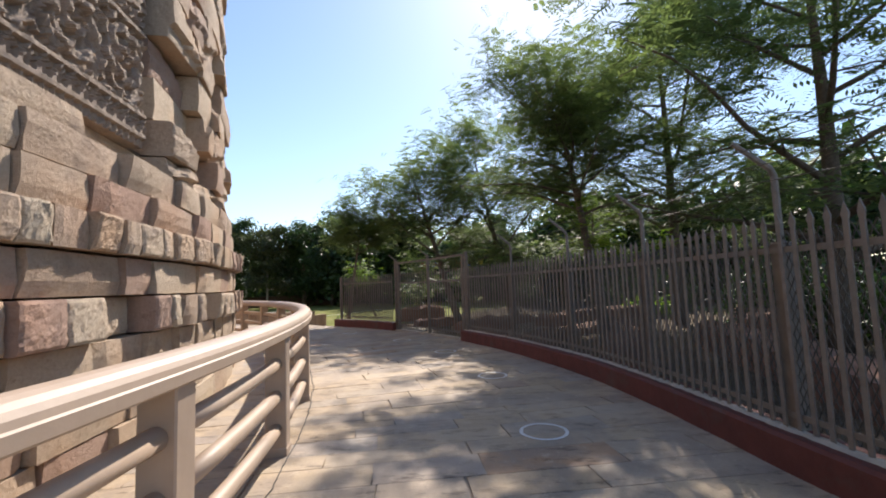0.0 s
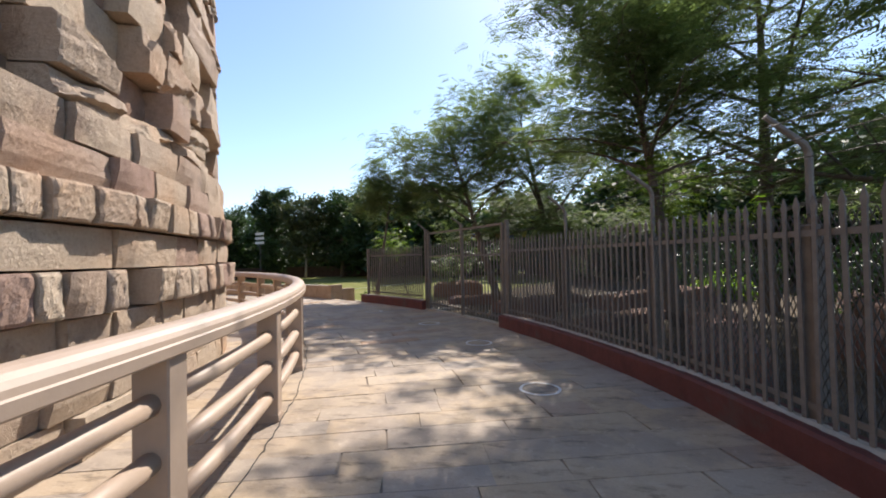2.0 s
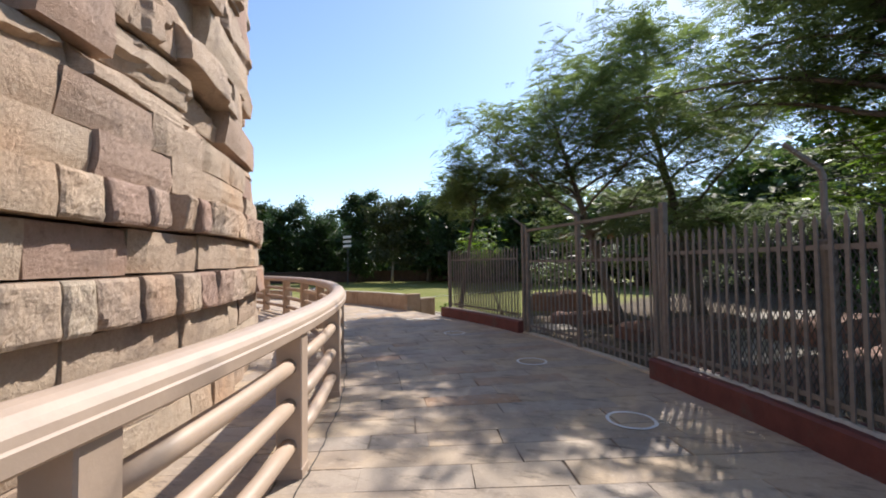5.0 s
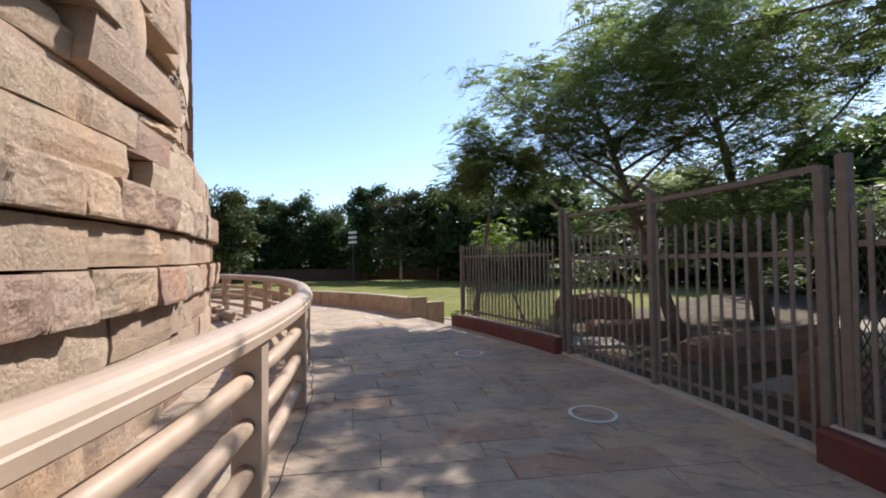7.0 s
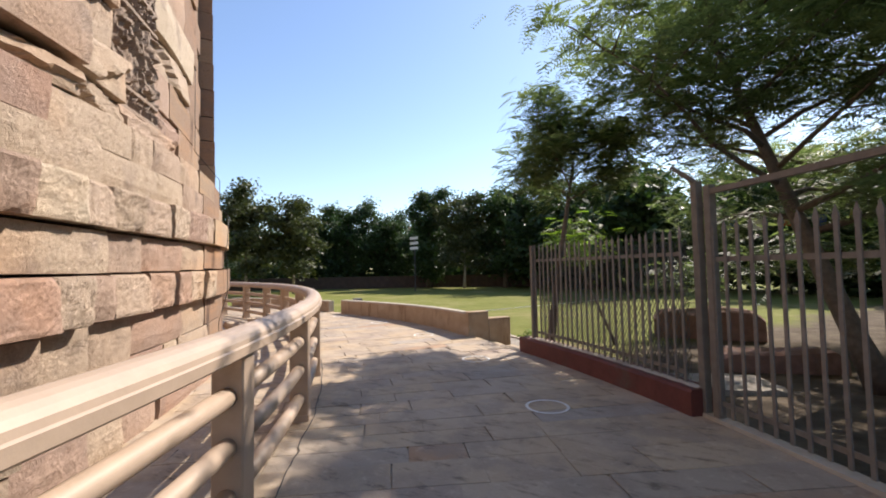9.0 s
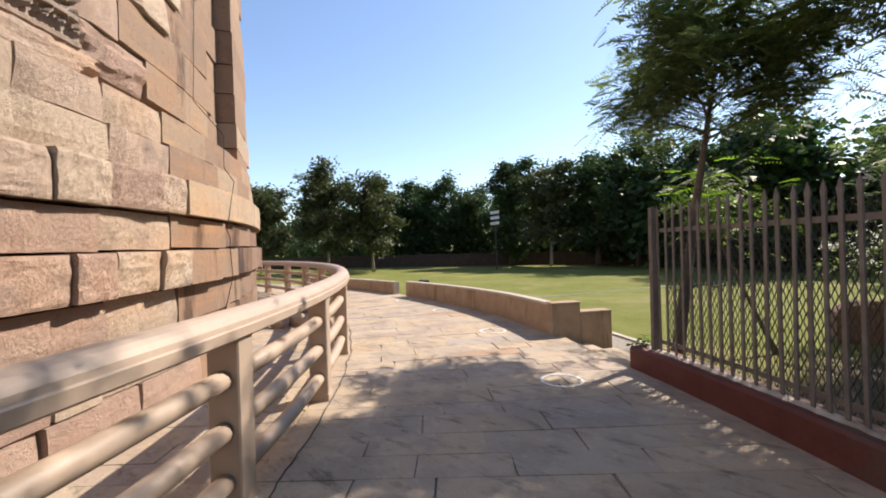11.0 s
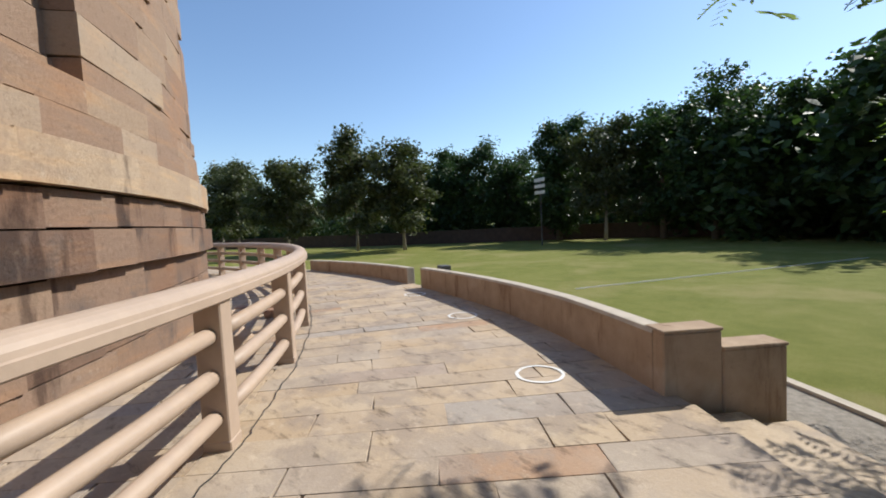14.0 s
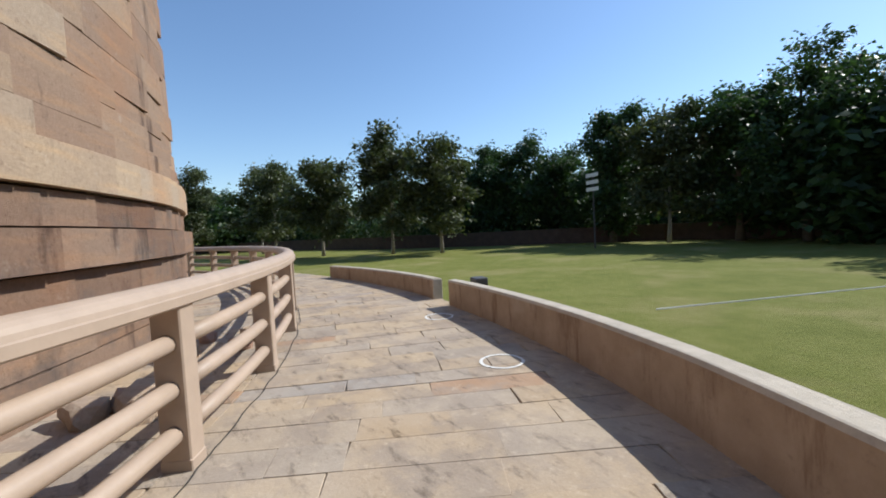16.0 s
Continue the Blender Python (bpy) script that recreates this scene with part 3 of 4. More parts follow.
def pecked_block(seed, pillow=0.035, nx=11, nz=10):
    """A squared block with a hammer-pecked front, worn arrises and a knocked-off corner on some."""
    r = random.Random(seed)
    lean_y, lean_z = r.uniform(-0.05, 0.05), r.uniform(-0.06, 0.06)
    ca, cs, cd = r.uniform(0, 6.283), r.uniform(0.9, 1.25), r.uniform(0.0, 0.5)

    def front(u, v):
        x = -pillow * (abs(u) ** 12 + abs(v) ** 12) + lean_y * u + lean_z * v
        x += 0.03 * noise.noise((u * 1.6 + seed * 1.7, v * 1.6, seed)) + 0.026 * noise.noise((u * 6 + seed, v * 6, 2.0)) + 0.014 * noise.noise((u * 14, v * 14, seed * 1.1))
        return x - cd * max(0.0, math.cos(ca) * u + math.sin(ca) * v - cs)

    return face_block(front, nx, nz, r, 0.012)


def broken_block(seed, nx=15, nz=10):
    """A block with a split face: level slabs broken away along crooked steps."""
    r = random.Random(seed)
    cuts = [(r.uniform(0, 6.283), r.uniform(0.15, 0.8), r.uniform(0.05, 0.17), r.uniform(0.0, 0.06)) for q in range(3)]
    tilt_y, tilt_z = r.uniform(-0.06, 0.06), r.uniform(-0.09, 0.05)

    def front(u, v):
        x = 0.03 * noise.noise((u * 2.0 + seed * 1.3, v * 1.7, seed * 0.7)) + 0.015 * noise.noise((u * 8, v * 8, seed)) + tilt_y * u + tilt_z * v
        wob = 0.25 * noise.noise((u * 1.8 + seed, v * 1.8, 7.0))
        for a, c0, step, slope in cuts:
            d = math.cos(a) * u + math.sin(a) * v + wob - c0
            if d > 0:
                x -= step * min(1.0, d / 0.07) + slope * d
        return x - 0.02 * (abs(u) ** 12 + abs(v) ** 12)

    return face_block(front, nx, nz, r, 0.014)


ROUGH = [broken_block(100 + i) for i in range(12)]
WORN = [rough_block(200 + i, 0.45) for i in range(9)]
BOXY = [pecked_block(400 + i) for i in range(12)]
FLAT = [pecked_block(430 + i, 0.02) for i in range(9)]
SMOOTH = [rough_block(300 + i, 0.06, 2, 2) for i in range(5)]
ME_ROUGH = [mesh_of("stone_block", v, f, M_STONE) for v, f in ROUGH]
ME_BOXY = [mesh_of("stone_block", v, f, M_STONE) for v, f in BOXY]
ME_FLAT = [mesh_of("stone_block", v, f, M_STONE) for v, f in FLAT]
ME_WORN = [mesh_of("stone_block", v, f, M_STONE) for v, f in WORN]
ME_LOW = [mesh_of("stone_block", v, f, M_DRESS_LOW) for v, f in SMOOTH]
ME_LIP = [mesh_of("stone_block", v, f, M_DRESS_LIP) for v, f in SMOOTH]
ME_SMOOTH = [mesh_of("stone_block", v, f, M_DRESS) for v, f in SMOOTH]


def upper_off(az, z):
    """How far the face above the plinth lies inside the lip: projecting and recessed faces."""
    edge_out = (15.0 <= az <= 40.5) or (58.0 <= az <= 84.0)
    return (-0.20 if edge_out else -0.37 if az < 15 else -0.48) - 0.018 * (z - 2.75)


core_prof = [(-0.42, -0.3), (-0.42, 1.1), (-0.30, 1.12), (-0.30, 1.45), (-0.42, 1.47), (-0.42, 1.77), (-0.30, 1.79), (-0.32, 2.17), (-0.5, 2.2), (-0.5, 2.7), (-0.80, 2.76), (-0.95, 9.0), (-1.05, 12.0), (-1.6, 12.2), (-1.7, 16.0), (-3.0, 20.0), (-6.5, 24.0), (-12.0, 26.5)]
azs = arc(-180, 180, 3.0)
put("core", sweep(core_prof, azs, lambda a: stupa_r(((a + 140) % 360) - 140), M_CORE, "core", close=False), stupa, label="dark rubble core of the monument")
AZ0, AZ1 = 0.5, 92.0


def is_dressed(az, z):
    if z < 2.2:
        return az > 46
    return az > 44.9


courses = []
z = -0.05
for h in (0.40, 0.38, 0.36):
    courses.append(("lower", z, h, -0.11))
    z += h
courses.append(("band", 1.10, 0.355, 0.0))
courses.append(("mid", 1.465, 0.295, -0.095))
courses.append(("lip", 1.77, 0.395, -0.01))
courses.append(("plinth", 2.17, 0.29, -0.13))
courses.append(("plinth", 2.465, 0.285, -0.16))
z = 2.755
while z < 9.4:
    h = 0.22 if z < 2.8 else rng.choice((0.38, 0.44, 0.5, 0.56))
    courses.append(("upper", z, h, None))
    z += h + 0.004
far_v, far_f, far_vd, far_fd = [], [], [], []
for kind, z, h, off in courses:
    az = AZ0 + rng.uniform(-1, 0)
    while az < AZ1:
        dressed = is_dressed(az, z)
        r_here = stupa_r(az) + (off if off is not None else upper_off(az, z))
        if kind in ("band", "lip"):
            w = rng.uniform(0.20, 0.40) * (1.0 if az < 27 else 1.5) if not dressed else rng.uniform(0.55, 1.25) if kind == "band" else rng.uniform(0.3, 0.6)
        elif dressed:
            w = rng.uniform(0.8, 1.8) if kind == "upper" else rng.uniform(0.6, 1.3)
        else:
            w = rng.uniform(0.45, 1.7) if kind == "upper" and az > 22 else rng.uniform(0.4, 1.1)
        da = math.degrees(w / r_here)
        for stop in (15.0, 40.5, 44.9, 58.0):
            if kind == "upper" and az < stop < az + da + 0.8:
                da = stop - az
        w = radians(da) * r_here
        mid = az + da / 2
        carved = kind == "upper" and (mid < 15.0 or 40.5 < mid < 44.9) and z > 2.9
        depth, dz, tilt = 0.42, 0.0, 0.0
        if dressed:
            bank, me_bank, gap = SMOOTH, (ME_LOW if z < 1.7 and mid > 52 + 3 * rng.random() else ME_SMOOTH), 0.013
            push = rng.uniform(-0.003, 0.003)
            if kind == "lip":
                me_bank = ME_LIP
            depth = 0.30
        else:
            bank, me_bank, gap = (ROUGH, ME_ROUGH, 0.012) if kind == "upper" and rng.random() < (0.65 if mid < 30 else 0.3) else (WORN, ME_WORN, 0.012)
            if kind in ("band", "lip") and rng.random() < 0.88:
                bank, me_bank, gap = (BOXY, ME_BOXY, 0.006) if mid < 27 else (FLAT, ME_FLAT, 0.008)
            push = rng.uniform(-0.022, 0.016) if kind != "upper" else rng.uniform(-0.05, 0.035) * (1.0 if az < 30 else 0.7)
            if kind == "upper" and rng.random() < 0.09 or kind == "plinth" and rng.random() < 0.07:
                push = -0.22
            if kind in ("band", "lip") and rng.random() < 0.07:
                push = -0.2
            tilt = rng.uniform(-0.016, 0.016) if kind in ("upper", "plinth") else rng.uniform(-0.01, 0.01)
        if not carved:
            idx = rng.randrange(len(bank))
            rr = stupa_r(mid) + (off if off is not None else upper_off(mid, z)) + push
            if kind == "upper" and z < 2.8 and (mid < 15.0 or 40.5 < mid < 44.9):
                rr = stupa_r(mid) - 0.24 + push
            z_lo, z_hi = z + sag(z, mid), z + h + sag(z + h, mid)
            m = ring_matrix(rr, mid, z_lo) @ Matrix.Rotation(tilt, 4, 'Z') @ Matrix.Diagonal((1, max(0.05, w - gap), z_hi - z_lo - gap, 1))
            if z < 4.6 and 6 < mid < 90 and (kind != "upper" or z < 4.2):
                me = me_bank[idx]
                ob = put("stone_block", me, stupa, m @ Matrix.Diagonal((depth, 1, 1, 1)))
            else:
                tv, tf = (far_vd, far_fd) if dressed else (far_v, far_f)
                o = len(tv)
                mm = m @ Matrix.Diagonal((depth, 1, 1, 1))
                tv += [tuple(mm @ Vector(p)) for p in bank[idx][0]]
                tf += [tuple(i + o for i in q) for q in bank[idx][1]]
        az += da
put("upper_masonry", mesh_of("upper_masonry", far_v, far_f, M_STONE_J), stupa, label="broken weathered upper stone courses", kind="stuff")
put("dressed_masonry", mesh_of("dressed_masonry", far_vd, far_fd, M_DRESS_J), stupa, label="smooth restored ashlar courses", kind="stuff")


def carve_height(u, z, z0):
    """Relief of the carved faces in level bands: beads, a leaf row, running scrolls, rosettes and a fret."""
    s, t = u * 1.25, z - z0
    if t < 0.09:
        return 0.022 * max(0.0, math.sin(s * 60)) if t > 0.02 else 0.0
    if t < 0.14 or 0.30 < t < 0.35 or 1.12 < t < 1.17 or 1.36 < t < 1.41:
        return 0.035
    if t < 0.30:
        q = (s % 0.16) / 0.08 - 1
        c = (t - 0.14) / 0.16
        rim = abs(q) - (1 - c * c)
        return (0.032 if -0.35 < rim < 0 else 0.0) + (0.028 if abs(q) < 0.14 and c < 0.7 else 0.0)
    if t < 1.12:
        per = 0.74
        k = int(s // per)
        q = (s % per) / per * 2 - 1
        c = (t - 0.735) / 0.385
        flip = 1 if k % 2 else -1
        d, ang = math.hypot(q, c), math.atan2(c * flip, q)
        coil = math.sin(13.0 * d - ang)
        lobe = math.sin(7 * ang + 9 * d * flip + 2.0 * noise.noise((s * 5, t * 5, 1.3)))
        h = 0.03 * max(-0.5, min(1.0, 2.5 * coil)) if d < 0.95 else 0.026 * (1 if noise.noise((s * 11, t * 11, 6.0)) > 0.05 else -0.4)
        return h + 0.018 * max(-0.6, min(1.0, 2 * lobe)) + 0.012 * noise.noise((s * 20, t * 20, 5.0))
    if t < 1.36:
        p, q = (s % 0.2) / 0.2 - 0.5, (t - 1.265) / 0.2
        d = math.hypot(p, q)
        return 0.032 if 0.30 < d < 0.42 or d < 0.13 else 0.0
    cell = 0.3
    a, b = (s + t) / cell, (s - t) / cell
    lat = min(abs((a % 1) - 0.5), abs((b % 1) - 0.5))
    lat2 = min(abs(((2 * s / cell) % 1) - 0.5), abs(((2 * t / cell) % 1) - 0.5))
    return (0.034 if lat < 0.11 else 0.0) + (0.024 if lat2 < 0.13 and lat > 0.2 else 0.0)


def carved_panel(az0, az1, z0, z1):
    du = 0.017
    r0 = stupa_r((az0 + az1) / 2) + upper_off((az0 + az1) / 2, 3.0)
    n = int(radians(az1 - az0) * r0 / du)
    k = int((z1 - z0) / du)
    vs, fs = [], []
    for j in range(k + 1):
        z = z0 + j * du
        for i in range(n + 1):
            az = az0 + (az1 - az0) * i / n
            u = radians(az) * r0
            h = 1.15 * carve_height(u, z, z0)
            wear = noise.noise((u * 1.1, z * 1.1, 8.0))
            if wear > 0.34:
                h = 0.3 * h - 0.02 * min(1, (wear - 0.34) * 8) + 0.012 * noise.noise((u * 7, z * 7, 2))
            h += 0.008 * noise.noise((u * 14, z * 14, 4))
            if j in (0, k) or i in (0, n):
                h = -0.25
            vs.append(P(stupa_r(az) + upper_off(az, z) + h + 0.01, az, z + sag(z, az)))
    for j in range(k):
        for i in range(n):
            a = j * (n + 1) + i
            fs.append((a, a + 1, a + n + 2, a + n + 1))
    put("carved_panel", mesh_of("carved_panel", vs, fs, M_CARVE), stupa, label="dark carved scrollwork and lattice relief band")


# ends short of the projecting face: the bared dark core stands in for its shadow
carved_panel(0.5, 14.2, 2.96, 7.0)
carved_panel(40.9, 45.0, 2.96, 6.6)
# ---- cable down the stone and along the paving ----
pts = []
for i in range(200):
    t = i / 199
    zz = 5.2 - 5.1 * t
    az = lerp_table(zz, [(0, 51.9), (1.0, 51.7), (1.4, 51.3), (1.8, 51.5), (2.3, 52.6), (3.2, 53.0), (5.5, 54.6)]) + 0.1 * noise.noise((0, 0, zz * 1.7)) + 0.03 * noise.noise((0, 3, zz * 9))
    off = lerp_table(zz, [(0.0, -0.12), (0.6, -0.10), (1.05, 0.016), (1.5, 0.02), (1.6, -0.02), (1.76, 0.014), (2.18, 0.014), (2.36, -0.114), (2.77, -0.118), (3.2, -0.462), (5.5, -0.51)])
    pts.append(P(stupa_r(az) + off, az, zz))
put("wall_cable", mesh_of("wall_cable", *tube(pts, 0.005, 5), M_CABLE), label="thin dark cable running down the stone face", category="cable")
pts = [P(RAIL_R + 0.035 + 0.03 * noise.noise((a * 0.6, 0, 0)) + 0.02 * noise.noise((a * 2.5, 3, 0)), a, 0.006) for a in arc(-10, 84, 0.25)]
put("floor_cable", mesh_of("floor_cable", *tube(pts, 0.004, 5), M_CABLE), label="thin dark cable lying along the railing foot", category="cable")

# ---- trees ----
def leaf_mesh(name, mats, centres, size, pinnate, seed):
    """Many small leaves in sprays round the given centres (x, y, z, spread)."""
    r = np.random.RandomState(seed)
    quads = []
    c = np.array(centres)
    n = len(c)
    pos = c[:, :3] + r.normal(0, 1, (n, 3)) * c[:, 3:4] * np.array([1, 1, 0.7])
    ang = r.uniform(0, 2 * math.pi, n)
    droop = r.uniform(-0.75, 0.25, n)
    d = np.stack([np.cos(ang) * np.cos(droop), np.sin(ang) * np.cos(droop), np.sin(droop)], 1)
    side = np.stack([-np.sin(ang), np.cos(ang), r.uniform(-0.35, 0.35, n)], 1)
    length = size * r.uniform(0.7, 1.3, n)[:, None]
    if pinnate:
        for k in range(pinnate):
            t = (k + 0.6) / pinnate
            for s in (-1, 1):
                base = pos + d * length * t + np.array([0, 0, -1.0]) * length * (t * t * 0.25)
                tip = base + (side * s * 0.42 + d * 0.22) * length * (1 - 0.45 * t)
                wid = d * length * 0.055 + np.array([0, 0, 0.02]) * length
                mid = (base + tip) / 2
                quads.append(np.stack([base, mid - wid, tip, mid + wid], 1))
    else:
        for k in range(3):
            o = r.normal(0, 0.6, (n, 3)) * length
            a2 = r.uniform(0, 6.283, n)
            d2 = np.stack([np.cos(a2), np.sin(a2), r.uniform(-0.9, 0.3, n)], 1)
            s2 = np.cross(d2, r.normal(0, 1, (n, 3)))
            s2 /= np.linalg.norm(s2, axis=1)[:, None] + 1e-6
            base = pos + o
            tip = base + d2 * length
            mid = (base + tip) / 2 + np.array([0, 0, 0.08]) * length
            quads.append(np.stack([base, mid - s2 * length * 0.3, tip, mid + s2 * length * 0.3], 1))
    q = np.concatenate(quads)
    me = bpy.data.meshes.new(name)
    nq = len(q)
    me.vertices.add(nq * 4)
    me.vertices.foreach_set("co", q.reshape(-1))
    me.loops.add(nq * 4)
    me.loops.foreach_set("vertex_index", np.arange(nq * 4))
    me.polygons.add(nq)
    me.polygons.foreach_set("loop_start", np.arange(0, nq * 4, 4))
    me.materials.append(mats)
    me.update()
    me.validate()
    return me


def grow(base, height, spread, seed, limbs=9, lean=(0, 0), r0=0.2, low=0.3, sub=5):
    """A tapered trunk with limbs and twigs. Returns tube parts and the twig points for leaves."""
    r = random.Random(seed)
    b = Vector(base)
    trunk = []
    n = 9
    for i in range(n + 1):
        t = i / n
        trunk.append(b + Vector((lean[0] * t + 0.12 * height * 0.1 * math.sin(3 * t + seed), lean[1] * t + 0.1 * height * 0.1 * math.cos(2.6 * t + seed), height * 0.82 * t)))
    parts = [tube(trunk, [r0 * (1.25 if i == 0 else 1) * (1 - 0.82 * i / n) for i in range(n + 1)], 9)]
    tips = []
    for k in range(limbs):
        t = low + (0.97 - low) * (k + r.random() * 0.6) / limbs
        i = min(n - 1, int(t * n))
        st = trunk[i].lerp(trunk[i + 1], t * n - i)
        a = k * 2.4 + r.uniform(-0.5, 0.5)
        ln = spread * (1.05 - 0.55 * abs(t - 0.45)) * r.uniform(0.75, 1.1)
        up = r.uniform(0.12, 0.5) + 0.5 * t
        pts = [st]
        dirn = Vector((math.cos(a), math.sin(a), up)).normalized()
        for s in range(5):
            dirn = (dirn + Vector((r.uniform(-0.25, 0.25), r.uniform(-0.25, 0.25), r.uniform(-0.2, 0.12)))).normalized()
            pts.append(pts[-1] + dirn * ln / 5)
        rr = max(0.015, r0 * (1 - 0.75 * t) * 0.5)
        parts.append(tube(pts, [rr * (1 - 0.8 * s / 5) for s in range(6)], 6))
        for s in range(sub):
            q = pts[1 + s % 5].lerp(pts[min(5, 2 + s % 5)], r.random())
            d2 = Vector((r.uniform(-1, 1), r.uniform(-1, 1), r.uniform(-0.3, 0.7))).normalized()
            l2 = spread * r.uniform(0.18, 0.4)
            e = q + d2 * l2
            parts.append(tube([q, q.lerp(e, 0.5) + Vector((0, 0, 0.05)), e], [rr * 0.35, rr * 0.22, 0.006], 5))
            tips += [q.lerp(e, 0.6), e]
        tips += pts[2:]
    return parts, tips


def tree(name, label, base, height, spread, seed, mat, leaves, leaf, pinnate, clump, limbs=10, lean=(0, 0), r0=0.2, low=0.3, bark=M_BARK, group="", extra=(), sub=5):
    ob = empty(name, Matrix.Translation(base), label=label, category="tree", group=group)
    inv = Matrix.Translation(base).inverted()
    parts, tips = grow((0, 0, 0), height, spread, seed, limbs, lean, r0, low, sub)
    put("trunk", mesh_of("trunk", *join(parts), bark, True), ob)
    tips = list(tips) + [Vector(e) - Vector(base) for e in extra]
    r = random.Random(seed + 1)
    cs = []
    for i in range(leaves):
        p = r.choice(tips)
        cs.append((p.x, p.y, p.z, clump * r.uniform(0.4, 1.2)))
    put("crown", leaf_mesh("crown", mat, cs, leaf, pinnate, seed), ob, kind="stuff")
    return ob


# neem trees behind the fence
tree("neem_tree", "spreading neem tree with feathery leaves behind the fence", (17.0, 14.7, LAWN_Z), 6.9, 2.9, 11, M_NEEM, 7600, 0.26, 6, 0.26, 20, (-1.8, 0.9), 0.14, 0.34, group="neem trees")
tree("neem_tree", "tall neem tree with open feathery crown", (23.9, 13.2, LAWN_Z), 12.0, 5.0, 12, M_NEEM, 8600, 0.34, 5, 0.38, 22, (-0.2, 0.2), 0.2, 0.25, group="neem trees")
tree("neem_tree", "dense neem tree shading the fence", (23.6, 7.4, LAWN_Z), 9.4, 4.7, 13, M_NEEM, 4200, 0.40, 6, 0.38, 16, (0, 0), 0.2, 0.2, group="neem trees")
tree("neem_tree", "neem tree with overhanging lower boughs", (19.2, 18.6, LAWN_Z), 8.2, 4.0, 14, M_NEEM, 10000, 0.32, 6, 0.36, 16, (-1.3, -1.1), 0.18, 0.18, group="neem trees")
tree("neem_tree", "leaning neem tree with a dense feathery crown", (20.8, 10.9, LAWN_Z), 7.9, 3.2, 18, M_NEEM, 9200, 0.27, 6, 0.31, 26, (-1.2, 0.0), 0.15, 0.5, group="neem trees")
tree("neem_tree", "slim young neem with drooping dark sprays by the fence end", (12.92, 14.7, LAWN_Z), 5.5, 1.3, 17, M_NEEM, 3200, 0.26, 7, 0.24, 13, (0.2, 1.3), 0.075, 0.62, group="neem trees")
tree("young_tree", "small tree with bright yellow-green leaves", (13.6, 16.7, LAWN_Z), 3.0, 0.8, 15, M_LIME, 260, 0.24, 5, 0.2, 7, (-0.9, 0), 0.035, 0.65, group="young trees")
tree("young_tree", "small tree with bright yellow-green leaves", (21.0, 12.3, LAWN_Z), 4.6, 2.0, 16, M_LIME, 1100, 0.34, 5, 0.3, 8, (0, 0), 0.08, 0.45, group="young trees")

# trees round the lawn: place, height, spread, sort
ROW = [(-36.8, 17.5, 9.2, 2.5, 0), (-29, 22.2, 8.6, 2.5, 0), (-23, 21.8, 7.4, 2.2, 0), (-17.2, 23.4, 7.2, 2.3, 0), (-12.7, 26.3, 8.2, 2.3, 0), (-9.4, 27.8, 7.2, 2.2, 0),
       (-15.5, 35.5, 7.2, 2.9, 1), (-12.3, 36.6, 8.2, 2.8, 1), (-9.0, 38.0, 7.0, 2.8, 1), (-4.1, 37.5, 9.4, 2.0, 1), (-0.5, 37.0, 8.0, 2.2, 0), (2.3, 38.5, 8.6, 2.6, 1), (5.1, 38.2, 9.0, 3.0, 1), (8.6, 39.0, 8.0, 3.0, 1), (12.0, 37.0, 7.6, 3.0, 1), (19.0, 34.0, 6.5, 3.0, 1)]
for k, (x, y, h, s, sort) in enumerate(ROW):
    if sort:
        tree("mango_tree", "dense dark green tree at the lawn's far edge", (x, y, LAWN_Z), h, s, 40 + k, M_MANGO, 6500, 0.21, 0, 0.36, 17, (0, 0), 0.2, 0.10, group="trees round the lawn")
    else:
        tree("broadleaf_tree", "slim pale-trunked tree with dull broad leaves", (x, y, LAWN_Z), h, s, 40 + k, M_TEAK, 4200, 0.22, 0, 0.33, 15, (0, 0), 0.11, 0.24, M_BARK_PALE, group="trees round the lawn")
r = random.Random(5)
back = []
for k in range(34):
    az = 20 + 140 * k / 33
    rr = (48 if az > 80 else 38) + r.uniform(-2, 4)
    back.append((rr * math.cos(radians(az)), rr * math.sin(radians(az)), r.uniform(5.0, 7.5), r.uniform(2.6, 3.4)))
for k, (x, y, h, s) in enumerate(back):
    tree("background_tree", "dark leafy tree of the surrounding wood", (x, y, LAWN_Z), h, s, 90 + k, M_MANGO, 1600, 0.45, 0, 0.7, 12, (0, 0), 0.18, 0.05, group="surrounding wood", sub=3)

# brown wall and hedge behind the lawn
edge = [(-46, 18), (-33, 26), (-20, 29), (-11, 34), (-2, 39.5), (8, 41), (16, 39)]
vs, fs = [], []
for i, (x, y) in enumerate(edge):
    vs += [(x, y, LAWN_Z - 0.1), (x, y, 0.75), (x + 0.1, y + 0.25, 0.75), (x + 0.1, y + 0.25, LAWN_Z - 0.1)]
for i in range(len(edge) - 1):
    a = i * 4
    fs += [(a + j, a + (j + 1) % 4, a + 4 + (j + 1) % 4, a + 4 + j) for j in range(4)]
put("wall_lawn", mesh_of("wall_lawn", vs, fs, M_LOW), label="low brown boundary wall behind the lawn", category="wall", kind="structure")

